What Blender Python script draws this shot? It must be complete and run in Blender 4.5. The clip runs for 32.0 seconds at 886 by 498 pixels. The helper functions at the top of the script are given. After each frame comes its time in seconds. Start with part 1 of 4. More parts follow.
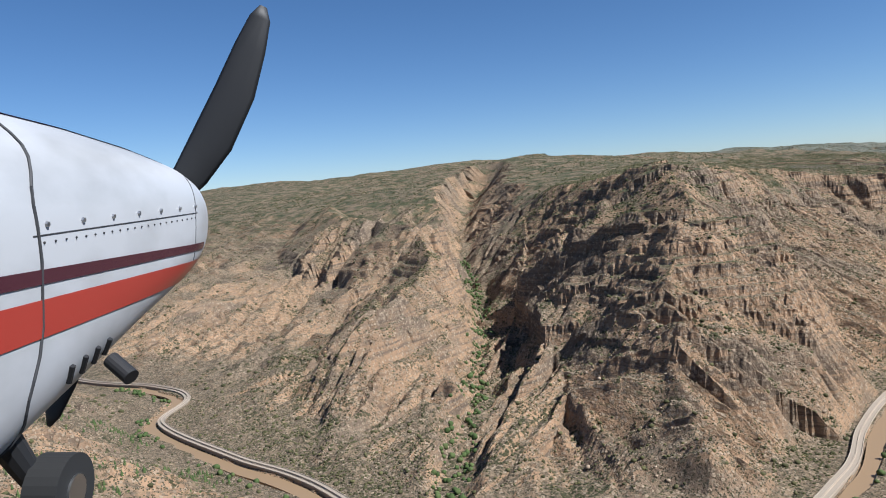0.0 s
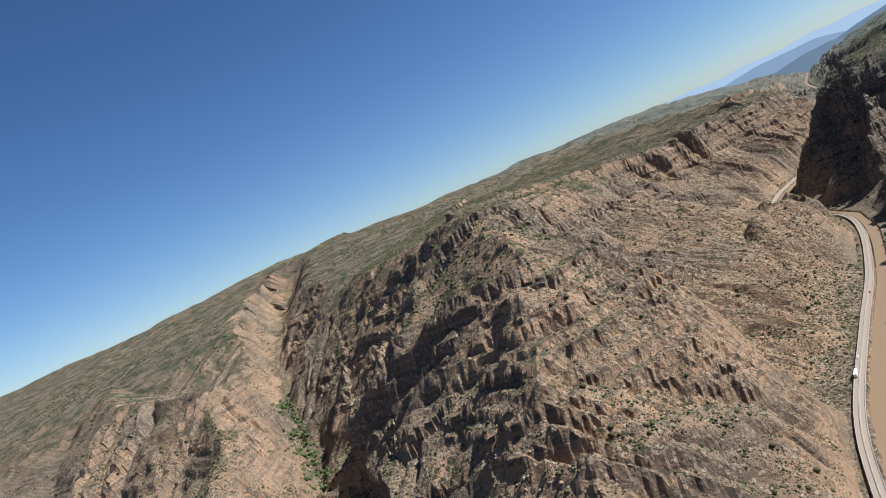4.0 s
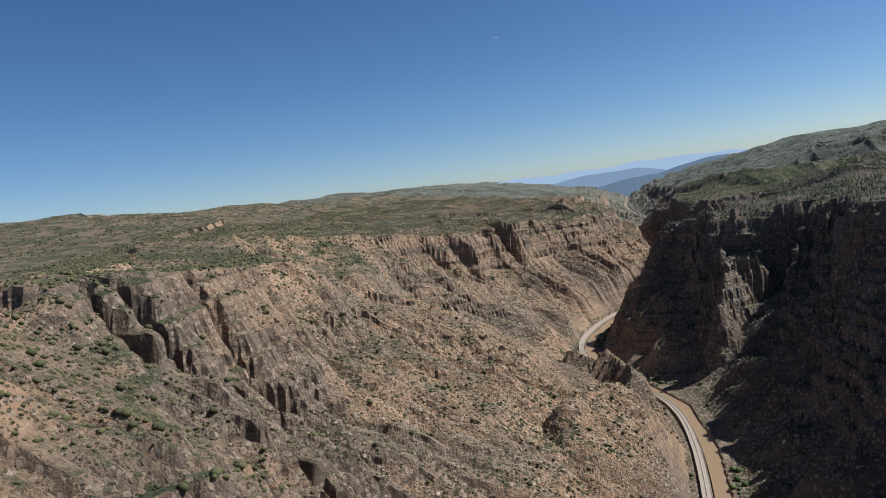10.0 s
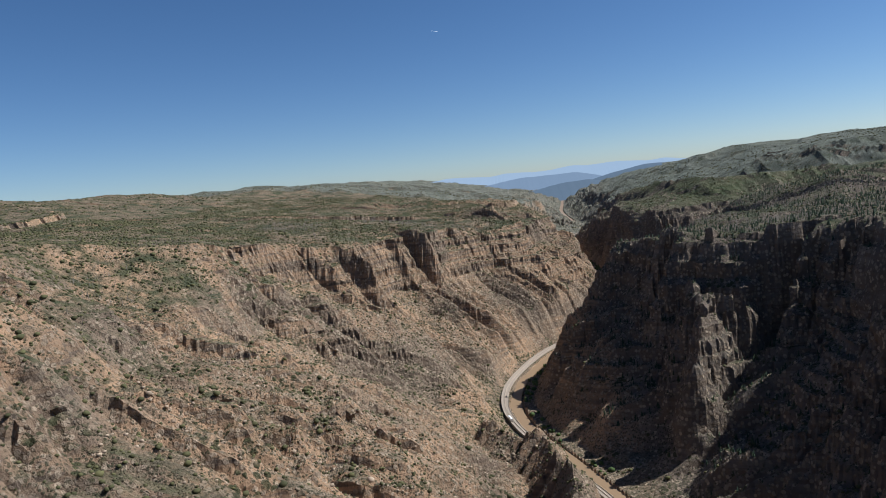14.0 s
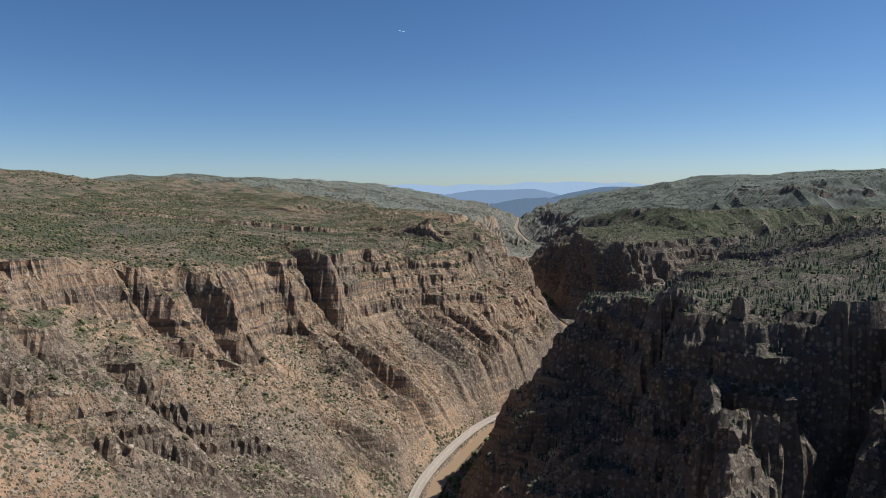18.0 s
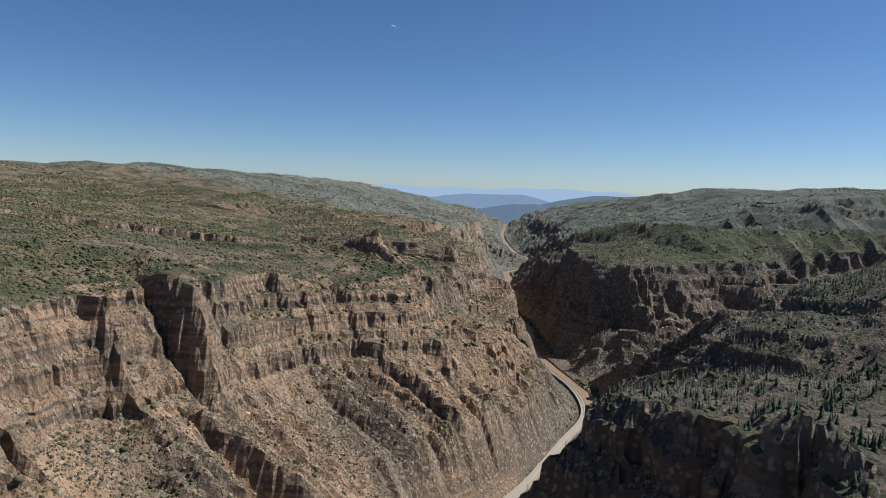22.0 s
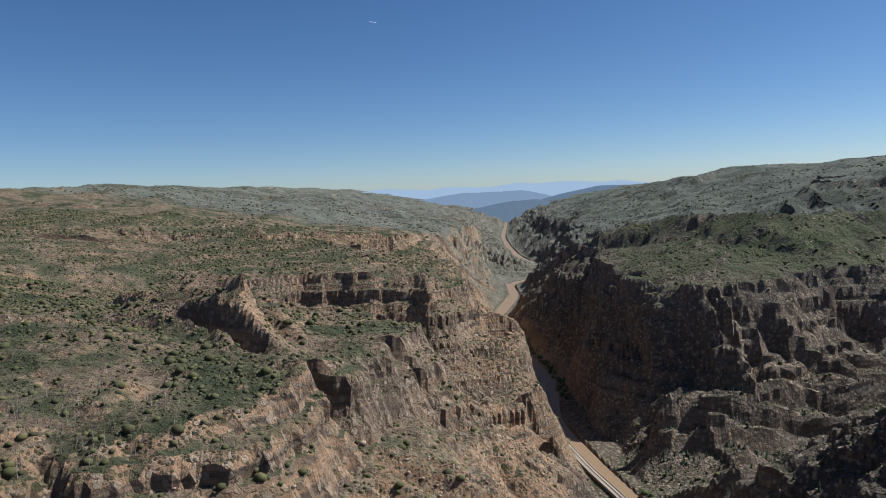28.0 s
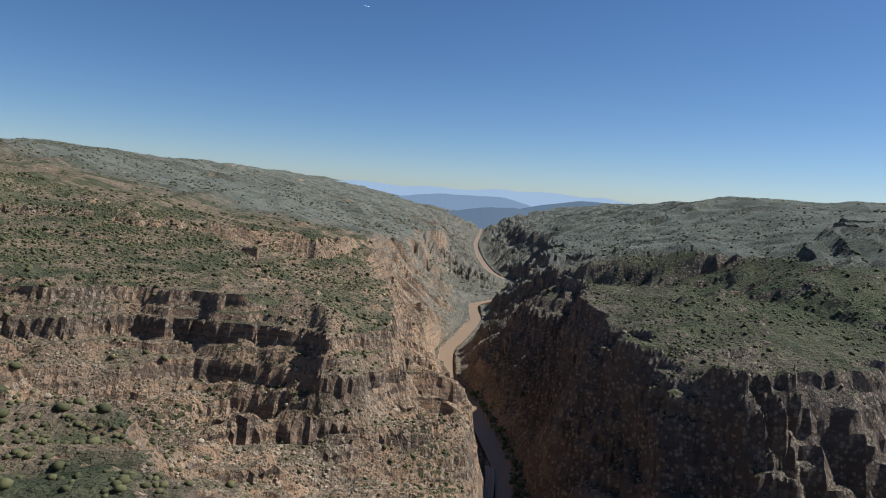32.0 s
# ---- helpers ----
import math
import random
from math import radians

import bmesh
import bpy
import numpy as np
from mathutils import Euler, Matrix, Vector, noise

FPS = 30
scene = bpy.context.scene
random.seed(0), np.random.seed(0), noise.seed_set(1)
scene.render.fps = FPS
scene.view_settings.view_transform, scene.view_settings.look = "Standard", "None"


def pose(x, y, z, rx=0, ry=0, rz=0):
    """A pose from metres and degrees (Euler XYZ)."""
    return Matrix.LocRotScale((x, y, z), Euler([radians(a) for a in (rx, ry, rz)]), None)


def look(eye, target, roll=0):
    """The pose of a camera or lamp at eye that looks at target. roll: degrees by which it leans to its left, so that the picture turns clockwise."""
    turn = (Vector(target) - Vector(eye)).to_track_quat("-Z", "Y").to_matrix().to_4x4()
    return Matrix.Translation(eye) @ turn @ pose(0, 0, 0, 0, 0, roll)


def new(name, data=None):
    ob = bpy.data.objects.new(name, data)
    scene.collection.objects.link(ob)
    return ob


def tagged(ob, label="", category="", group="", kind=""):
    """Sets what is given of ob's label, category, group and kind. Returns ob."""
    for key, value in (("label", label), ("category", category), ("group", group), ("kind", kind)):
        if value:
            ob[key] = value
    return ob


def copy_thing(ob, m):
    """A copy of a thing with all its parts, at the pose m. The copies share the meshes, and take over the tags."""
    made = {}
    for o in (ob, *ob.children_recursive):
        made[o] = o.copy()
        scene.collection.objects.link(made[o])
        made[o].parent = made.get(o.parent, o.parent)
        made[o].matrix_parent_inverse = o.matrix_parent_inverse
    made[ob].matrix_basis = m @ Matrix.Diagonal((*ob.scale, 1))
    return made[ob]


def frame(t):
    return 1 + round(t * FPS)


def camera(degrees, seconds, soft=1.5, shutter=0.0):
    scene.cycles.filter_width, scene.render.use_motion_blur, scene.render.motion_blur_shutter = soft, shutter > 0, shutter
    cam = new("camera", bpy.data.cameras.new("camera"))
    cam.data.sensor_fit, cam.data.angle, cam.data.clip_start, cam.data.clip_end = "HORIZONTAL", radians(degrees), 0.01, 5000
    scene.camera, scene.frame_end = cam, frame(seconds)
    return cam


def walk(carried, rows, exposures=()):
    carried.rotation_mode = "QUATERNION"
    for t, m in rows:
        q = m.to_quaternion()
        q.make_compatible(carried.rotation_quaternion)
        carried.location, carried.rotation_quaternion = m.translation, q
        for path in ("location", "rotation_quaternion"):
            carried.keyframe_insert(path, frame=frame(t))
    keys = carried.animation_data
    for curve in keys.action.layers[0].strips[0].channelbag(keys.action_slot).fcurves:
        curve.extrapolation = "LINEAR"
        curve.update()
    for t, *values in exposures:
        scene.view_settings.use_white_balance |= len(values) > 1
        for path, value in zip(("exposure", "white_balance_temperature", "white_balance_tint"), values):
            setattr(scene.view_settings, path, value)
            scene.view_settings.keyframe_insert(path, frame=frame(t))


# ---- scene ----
cam = camera(65.0, 32.0, 1.0)
PATH = [
    (0, (33.57, -711.10, 137.85), (-30.13, -634.48, 129.34), -4.83),
    (0.5, (24.58, -694.45, 139.06), (-38.15, -616.84, 132.64), -10.84),
    (1, (15.72, -677.76, 140.33), (-45.13, -598.55, 135.60), -16.56),
    (1.5, (7.24, -660.95, 141.70), (-51.74, -580.30, 137.71), -20.03),
    (2, (-0.55, -643.90, 143.20), (-56.97, -561.41, 139.53), -22.69),
    (2.5, (-7.28, -626.45, 144.83), (-60.82, -542.08, 140.97), -24.58),
    (4.5, (-22.36, -552.47, 152.31), (-60.71, -460.26, 147.15), -23.35),
    (5, (-24.66, -533.56, 153.01), (-59.02, -439.82, 147.41), -20.90),
    (5.5, (-26.50, -514.54, 153.29), (-57.29, -419.60, 147.05), -17.75),
    (6, (-27.97, -495.44, 153.27), (-55.27, -399.49, 146.31), -13.99),
    (6.5, (-29.10, -476.28, 153.08), (-53.96, -379.72, 145.51), -11.04),
    (7, (-29.92, -457.08, 152.83), (-53.10, -360.10, 145.27), -9.59),
    (7.5, (-30.50, -437.85, 152.60), (-52.99, -340.69, 145.16), -9.51),
    (8, (-30.90, -418.59, 152.41), (-52.48, -321.21, 145.18), -9.52),
    (8.5, (-31.14, -399.32, 152.26), (-51.72, -301.73, 144.95), -9.23),
    (9, (-31.26, -380.06, 152.12), (-49.89, -282.11, 144.50), -8.53),
    (9.5, (-31.25, -360.82, 151.98), (-48.93, -262.70, 144.19), -8.08),
    (10, (-31.09, -341.61, 151.84), (-47.69, -243.31, 143.98), -7.82),
    (10.5, (-30.75, -322.43, 151.68), (-46.27, -223.96, 143.73), -7.78),
    (11, (-30.18, -303.27, 151.50), (-44.60, -204.64, 143.44), -7.75),
    (11.5, (-29.39, -284.14, 151.26), (-42.74, -185.38, 143.03), -7.68),
    (12, (-28.33, -265.04, 150.96), (-40.42, -166.13, 142.47), -7.39),
    (12.5, (-26.95, -245.95, 150.59), (-37.83, -146.94, 141.78), -6.73),
    (13, (-25.25, -226.90, 150.19), (-35.05, -127.78, 141.23), -6.36),
    (13.5, (-23.29, -207.86, 149.79), (-31.84, -108.65, 140.59), -5.92),
    (14, (-21.21, -188.85, 149.42), (-28.71, -89.55, 140.22), -5.53),
    (14.5, (-19.13, -169.85, 149.13), (-25.62, -70.49, 139.91), -5.16),
    (15, (-17.10, -150.88, 148.98), (-22.51, -51.44, 139.86), -4.64),
    (15.5, (-15.14, -131.93, 148.97), (-19.44, -32.43, 139.93), -3.81),
    (17.5, (-7.17, -56.40, 150.10), (-8.26, 43.22, 141.47), -0.80),
    (18, (-4.84, -37.58, 150.33), (-5.64, 62.04, 141.74), -0.47),
    (18.5, (-2.40, -18.79, 150.50), (-2.84, 80.84, 141.93), -0.27),
    (19, (0.14, -0.03, 150.61), (0.12, 99.62, 142.17), -0.03),
    (19.5, (2.71, 18.71, 150.69), (3.00, 118.35, 142.13), 0.51),
    (20, (5.26, 37.44, 150.75), (5.89, 137.07, 142.20), 1.14),
    (20.5, (7.74, 56.15, 150.75), (8.57, 155.78, 142.21), 1.41),
    (21, (10.16, 74.85, 150.70), (11.11, 174.49, 142.28), 1.71),
    (21.5, (12.55, 93.54, 150.60), (13.55, 193.18, 142.24), 1.82),
    (22, (14.95, 112.22, 150.46), (15.99, 211.88, 142.22), 1.98),
    (22.5, (17.34, 130.91, 150.29), (18.40, 230.57, 142.15), 2.01),
    (23, (19.68, 149.60, 150.10), (20.74, 249.27, 142.03), 2.15),
    (23.5, (21.91, 168.29, 149.87), (22.89, 267.96, 141.80), 2.20),
    (24, (23.99, 186.98, 149.62), (24.86, 286.65, 141.52), 2.24),
    (24.5, (25.92, 205.63, 149.34), (26.57, 305.30, 141.23), 2.24),
    (25, (27.76, 224.20, 149.09), (28.31, 323.87, 141.01), 2.26),
    (25.5, (29.54, 242.64, 148.88), (30.24, 342.30, 140.75), 2.39),
    (27.5, (36.88, 314.51, 148.57), (37.55, 414.19, 140.64), -0.89),
    (28, (38.85, 331.70, 148.46), (39.42, 431.38, 140.43), -2.20),
    (28.5, (40.95, 348.63, 148.46), (41.73, 448.31, 140.48), -2.43),
    (29, (43.28, 365.54, 148.85), (44.35, 465.21, 140.83), -2.68),
    (29.5, (45.80, 382.75, 149.17), (47.68, 482.40, 140.93), -2.26),
    (30, (48.54, 400.35, 149.24), (51.61, 499.96, 140.91), -0.92),
    (30.5, (51.50, 418.28, 149.09), (55.12, 517.87, 140.83), 0.14),
    (31, (54.68, 436.43, 148.85), (58.65, 536.03, 140.81), 1.25),
    (31.5, (58.06, 454.70, 148.63), (62.49, 554.28, 140.63), 3.16),
    (32, (61.52, 473.01, 148.47), (65.69, 572.60, 140.41), 4.12),
]
walk(cam, [(t, look(eye, target, roll)) for t, eye, target, roll in PATH], [(0, 0.80, 5750, 10), (5, 0.68, 5750, 10), (9, 0.50, 5750, 10), (32, 0.48, 5750, 10)])

# ---- sky and sun ----
SUN_TO = Vector((0.62, 0.14, 0.73)).normalized()
world = bpy.data.worlds.new("sky")
scene.world = world
world.use_nodes = True
wn = world.node_tree.nodes
sky = wn.new("ShaderNodeTexSky")
sky.sky_type = "NISHITA"
sky.sun_disc = False
sky.sun_elevation = math.asin(SUN_TO.z)
sky.sun_rotation = math.atan2(SUN_TO.x, SUN_TO.y)
sky.altitude = 2200
sky.air_density = 0.9
sky.dust_density = 1.4
sky.ozone_density = 2.0
wn["Background"].inputs["Strength"].default_value = 0.059
deep = wn.new("ShaderNodeHueSaturation")
deep.inputs["Saturation"].default_value = 1.15
world.node_tree.links.new(sky.outputs["Color"], deep.inputs["Color"])
world.node_tree.links.new(deep.outputs["Color"], wn["Background"].inputs["Color"])
sun = new("sun", bpy.data.lights.new("sun", "SUN"))
sun.data.energy = 5.0
sun.data.angle = radians(0.53)
sun.data.color = (1.0, 0.95, 0.87)
sun.matrix_world = look(SUN_TO * 100, (0, 0, 0))

# ---- plan: lines of the land, metres, river at 0 ----
RIVER = [(-3600, -380), (-1500, -380), (-900, -400), (-620, -470), (-495, -453), (-440, -458), (-400, -500), (-300, -512), (-236, -513), (-120, -530),
         (-40, -480), (-18, -387), (-20, -323), (-16, -260), (2, -165), (20, -75), (33, 30), (31, 100), (10, 160), (-10, 212), (-17, 256), (-10, 305),
         (18, 372), (62, 430), (98, 500), (122, 552), (126, 610), (114, 675), (106, 742), (114, 820), (104, 922), (92, 969), (96, 1067),
         (108, 1113), (125, 1180), (134, 1225), (140, 1320), (176, 1372), (226, 1402), (262, 1442), (262, 1500), (230, 1570), (206, 1640), (200, 1750), (206, 2000), (232, 2400), (330, 3300), (450, 4700)]
LEFT_BREAK = [(-3600, -300, 25), (-1500, -300, 25), (-700, -330, 25), (-430, -300, 28), (-270, -330, 30), (-140, -335, 42), (-100, -250, 46), (-85, -160, 44), (-84, -95, 56),
              (-58, -10, 56), (-66, 100, 45), (-75, 200, 36), (-62, 285, 31), (-45, 345, 36), (-15, 388, 38), (25, 425, 38), (60, 475, 38), (86, 560, 38),
              (80, 640, 36), (74, 740, 50), (88, 800, 52), (74, 900, 36), (68, 1000, 34), (92, 1200, 30), (100, 1430, 34), (138, 1570, 36), (156, 1750, 36), (162, 2000, 30), (190, 2400, 28), (290, 3300, 28), (410, 4700, 30)]
LEFT_BASE = [(-3600, -200, 50), (-1500, -200, 50), (-900, -150, 55), (-620, 60, 84), (-440, -30, 80), (-300, -150, 80), (-185, -245, 80), (-128, -235, 72), (-128, -130, 74), (-130, -38, 84),
             (-140, 10, 92), (-160, 100, 90), (-160, 200, 84), (-112, 268, 74), (-94, 340, 72), (-58, 385, 71), (-26, 432, 67), (8, 455, 67), (46, 560, 66), (30, 622, 64), (-20, 652, 70), (-90, 684, 78), (-122, 704, 82), (-60, 720, 76), (-10, 724, 68), (34, 730, 62),
             (60, 748, 60), (64, 800, 62), (62, 880, 62), (48, 1000, 60), (58, 1137, 54), (72, 1364, 48), (108, 1560, 50), (128, 1740, 50), (136, 2000, 42), (160, 2400, 40), (250, 3300, 40), (370, 4700, 42)]
LEFT_RIM = [(-3600, 0, 105), (-1500, 0, 105), (-900, 50, 105), (-640, 210, 136), (-430, 70, 129), (-340, -40, 131), (-285, -110, 134), (-205, -175, 143), (-172, -180, 142), (-166, -130, 140),
            (-164, -50, 130), (-168, 9, 127), (-204, 92, 140), (-190, 222, 125), (-128, 290, 113), (-110, 350, 112), (-78, 402, 111), (-36, 458, 104), (0, 486, 105),
            (28, 578, 101), (4, 606, 101), (-60, 626, 106), (-150, 650, 114), (-190, 706, 114), (-120, 738, 106), (-60, 746, 104), (-16, 746, 103), (26, 750, 98), (50, 764, 92), (50, 800, 93), (44, 880, 98), (32, 960, 106), (22, 1000, 108), (18, 1137, 101), (14, 1280, 96), (36, 1400, 86), (70, 1560, 84), (96, 1740, 78), (106, 2000, 68), (128, 2400, 58), (212, 3300, 52), (330, 4700, 50)]
LEFT_BACK = [(-3600, 900, 215), (-1800, 700, 205), (-1100, 640, 192), (-760, 600, 184), (-640, 840, 170), (-450, 1400, 167), (-420, 2000, 178), (-520, 2500, 182), (-700, 3500, 192), (-500, 4600, 185)]
RIGHT_BREAK = [(-3600, -520, 20), (-900, -520, 20), (-300, -590, 25), (0, -590, 25), (40, -480, 28), (58, -250, 20), (68, -100, 22), (84, 20, 24), (90, 110, 24), (66, 176, 26), (22, 212, 30),
               (18, 300, 30), (70, 400, 30), (118, 480, 30), (148, 590, 28), (142, 680, 28), (130, 760, 30), (132, 880, 34), (125, 960, 36),
               (130, 1080, 34), (160, 1200, 32), (188, 1400, 32), (236, 1580, 34), (244, 1750, 34), (250, 2000, 30), (278, 2400, 28), (375, 3300, 28), (500, 4700, 30)]
RIGHT_BASE = [(-3600, -620, 40), (-900, -620, 40), (-300, -680, 50), (40, -640, 50), (94, -480, 54), (90, -250, 56), (95, -100, 58), (106, 50, 57), (118, 138, 54), (112, 186, 50), (72, 204, 50), (40, 226, 52),
              (36, 262, 52), (42, 305, 54), (84, 360, 54), (132, 432, 58), (162, 515, 50), (196, 590, 44), (262, 664, 42), (370, 716, 56), (540, 790, 84), (700, 862, 112),
              (690, 890, 112), (540, 858, 86), (390, 790, 62), (300, 742, 46), (236, 704, 38), (196, 688, 36), (160, 684, 34), (142, 726, 40), (140, 800, 48), (146, 880, 56), (165, 980, 62),
              (165, 1130, 54), (200, 1300, 50), (222, 1420, 52), (262, 1580, 54), (270, 1750, 50), (278, 2000, 42), (306, 2400, 40), (405, 3300, 40), (530, 4700, 45)]
RIGHT_RIM = [(-3600, -900, 70), (-900, -900, 70), (-300, -900, 80), (100, -800, 95), (124, -500, 112), (119, -300, 117), (124, -100, 119), (134, 60, 117), (148, 150, 111), (138, 204, 106), (78, 222, 105),
             (55, 246, 103), (62, 296, 98), (112, 338, 92), (172, 424, 100), (212, 494, 100), (262, 560, 98), (360, 640, 104), (540, 724, 118), (780, 800, 140),
             (790, 920, 140), (560, 896, 114), (410, 832, 98), (306, 790, 92), (240, 752, 90), (204, 734, 88), (166, 726, 86), (160, 784, 92), (162, 880, 94), (188, 980, 95),
             (186, 1130, 86), (222, 1290, 80), (250, 1400, 84), (290, 1580, 86), (304, 1750, 82), (312, 2000, 72), (342, 2400, 62), (440, 3300, 56), (570, 4700, 60)]
RIGHT_BACK = [(-3600, -1600, 120), (-900, -1600, 120), (300, -1500, 140), (700, -600, 150), (800, 200, 152), (840, 900, 165), (760, 1350, 176), (640, 1650, 176), (640, 2200, 152), (820, 3000, 145), (1150, 4600, 150)]
CREEK = [(-160, -490, 0), (-250, -345, 8), (-330, -225, 20), (-405, -145, 30), (-500, -40, 42), (-600, 90, 60), (-720, 260, 85), (-850, 480, 120)]
SIDE_VALLEY = [(128, 640, 9), (165, 632, 13), (220, 656, 22), (290, 702, 34), (380, 752, 50), (560, 822, 78), (800, 880, 120)]
TOWER_RIDGE = [(-196, -172, 146), (-178, -186, 141), (-128, -285, 100), (-104, -375, 54), (-60, -445, 12)]
HILL_RIDGE = [(-250, -478, 10), (-306, -384, 46), (-366, -268, 79), (-432, -190, 94), (-540, -140, 106), (-700, -60, 114), (-900, 100, 124)]
SHOULDER = [(-40, -40, 56), (-8, -6, 50), (6, 30, 42), (8, 74, 34), (-2, 112, 30), (-34, 150, 30)]
SPUR = [(96, 232, 92), (80, 172, 74), (66, 140, 48)]
TOWER_TOP = [(-198, -168, 147), (-176, -196, 139), (-128, -285, 99), (-112, -340, 70)]
PEAK = [(-66, 560, 120), (-36, 550, 124), (-22, 520, 112)]
PINNACLE = [(-40, 552, 126), (-33, 549, 128)]
UPPER_TIER = [(-190, 850, 130), (-90, 880, 123), (0, 900, 119), (20, 960, 113)]
KNOB = [(300, 430, 127), (246, 520, 110), (215, 545, 90), (188, 560, 72), (160, 575, 48), (140, 590, 24)]
NOTCH = [(58, 392, 14), (96, 378, 46), (140, 356, 74), (200, 330, 98)]
KNOLL = [(240, 470, 108), (192, 438, 107), (181, 430, 104)]
CLEFT = [(-226, -232, 72), (-214, -196, 92), (-210, -182, 104)]
DRAW = [(-20, 235, 4), (-70, 210, 28), (-120, 160, 52), (-165, 120, 86)]
DRAW_B = [(20, 30, 4), (-40, 20, 34), (-100, 40, 60), (-150, 50, 88)]
RIGHT_HILL = [(236, 320, 112), (265, 420, 128), (420, 480, 138)]
BACK_VALLEY = [(190, 1230, 45), (290, 1120, 54), (400, 1035, 64), (560, 995, 80), (820, 980, 105)]
GREEN_HILL = [(196, 968, 110), (229, 933, 122), (265, 895, 124), (305, 861, 122), (390, 862, 120), (500, 900, 122)]


def near_line(x, y, line):
    """Distance to a line, its height there, the side (positive on the left) and the way along it."""
    best = np.full(x.shape, 1e18)
    zz, side, along = np.zeros(x.shape), np.zeros(x.shape), np.zeros(x.shape)
    a, b = np.array([p[:2] for p in line[:-1]], float), np.array([p[:2] for p in line[1:]], float)
    sizes = np.hypot(*(b - a).T)
    starts = np.concatenate([[0], np.cumsum(sizes)])
    ways = [(-(q[1] - p[1]) / d, (q[0] - p[0]) / d, d) for p, q, d in zip(a, b, sizes)]
    # segments too far from this batch of points are passed over
    cx, cy = (x.min() + x.max()) / 2, (y.min() + y.max()) / 2
    reach = math.hypot(x.max() - cx, y.max() - cy)
    u0 = np.clip(((cx - a[:, 0]) * (b - a)[:, 0] + (cy - a[:, 1]) * (b - a)[:, 1]) / sizes ** 2, 0, 1)
    gaps = np.hypot(cx - a[:, 0] - u0 * (b - a)[:, 0], cy - a[:, 1] - u0 * (b - a)[:, 1])
    for k, (a, b) in enumerate(zip(line[:-1], line[1:])):
        if gaps[k] > gaps.min() + 2 * reach + 1:
            continue
        run = starts[k]
        nx, ny, size = ways[k]
        px, py = x - a[0], y - a[1]
        raw = (px * ny - py * nx) / size
        u = np.clip(raw, 0, 1)
        dx, dy = px - u * size * ny, py + u * size * nx
        d = dx * dx + dy * dy
        m = d < best
        best = np.where(m, d, best)
        za, zb = (a[2], b[2]) if len(a) > 2 else (0, 0)
        zz = np.where(m, za + (zb - za) * u, zz)
        before, after = ways[max(k - 1, 0)], ways[min(k + 1, len(ways) - 1)]
        ex = np.where(raw < 0, nx + before[0], np.where(raw > 1, nx + after[0], nx))
        ey = np.where(raw < 0, ny + before[1], np.where(raw > 1, ny + after[1], ny))
        side = np.where(m, dx * ex + dy * ey, side)
        along = np.where(m, run + u * size, along)
    return np.sqrt(best), zz, side, along


def hashed(i, j, seed):
    h = (i.astype(np.int64) * 374761393 + j.astype(np.int64) * 668265263 + seed * 1442695041) & 0xFFFFFFFF
    h = ((h ^ (h >> 13)) * 1274126177) & 0xFFFFFFFF
    return ((h ^ (h >> 16)) & 0xFFFF) / 32767.5 - 1.0


def noise2(x, y, seed=0):
    i, j = np.floor(x), np.floor(y)
    u, v = x - i, y - j
    u, v = u * u * (3 - 2 * u), v * v * (3 - 2 * v)
    a, b = hashed(i, j, seed), hashed(i + 1, j, seed)
    c, d = hashed(i, j + 1, seed), hashed(i + 1, j + 1, seed)
    return (a + (b - a) * u) * (1 - v) + (c + (d - c) * u) * v


def fbm(x, y, octaves=4, seed=0):
    out, amp = 0, 1.0
    for n in range(octaves):
        out = out + amp * noise2(x, y, seed + n)
        x, y, amp = x * 2.03 + 17.1, y * 2.03 - 9.7, amp * 0.5
    return out


def ramp(v, a, b):
    u = np.clip((v - a) / (b - a), 0, 1)
    return u * u * (3 - 2 * u)


LEDGES = np.array([0, 12, 22, 31, 38, 47, 53, 61, 67, 71, 80, 84, 93, 96, 103, 112, 116, 126, 134, 139, 150, 170, 200, 240, 300], float)


def beds(z):
    """Heights drawn into faces with level ledges between them, of uneven thickness."""
    k = np.clip(np.searchsorted(LEDGES, z) - 1, 0, len(LEDGES) - 2)
    low, size = LEDGES[k], LEDGES[k + 1] - LEDGES[k]
    w = (z - low) / size
    return low + size * (0.14 * w + 0.86 * np.clip((w - 0.5) * 3.2 + 0.5, 0, 1))


def river_z(y):
    return 10 * np.clip((y - 150) / 630, 0, 1) + 4 * np.clip((y - 780) / 520, 0, 1)


def breadth(y):
    return 1 + 0.6 * ramp(np.asarray(y, float), 770, 850)


def layers(x, y, dr, brk, base, rim, back, sign, zr):
    """Heights between the river and the lines of one side: slope, bench, stepped cliff, plateau."""
    dc, zc, sc, _ = near_line(x, y, brk)
    db, zb, sb, _ = near_line(x, y, base)
    dm, zm, sm, _ = near_line(x, y, rim)
    dk, zk, sk, _ = near_line(x, y, back)
    shore = np.maximum(dr - 9.8, 0)
    low = zr + (zc - zr) * (shore / (shore + dc + 1e-6)) ** 1.1
    bench = zc + (zb - zc) * dc / (dc + db + 1e-6)
    u = db / (db + dm + 1e-6)
    cliff = zb + (zm - zb) * (0.85 * u + 0.15 * ramp(u, 0.2, 0.8))
    top = zm + (zk - zm) * (dm / (dm + dk + 1e-6)) ** 0.9
    beyond = zk + 0.012 * dk
    z = np.where(sk * sign > 0, beyond, top)
    z = np.where(sm * sign > 0, z, cliff)
    z = np.where(sb * sign > 0, z, bench)
    return np.where(sc * sign > 0, z, low)


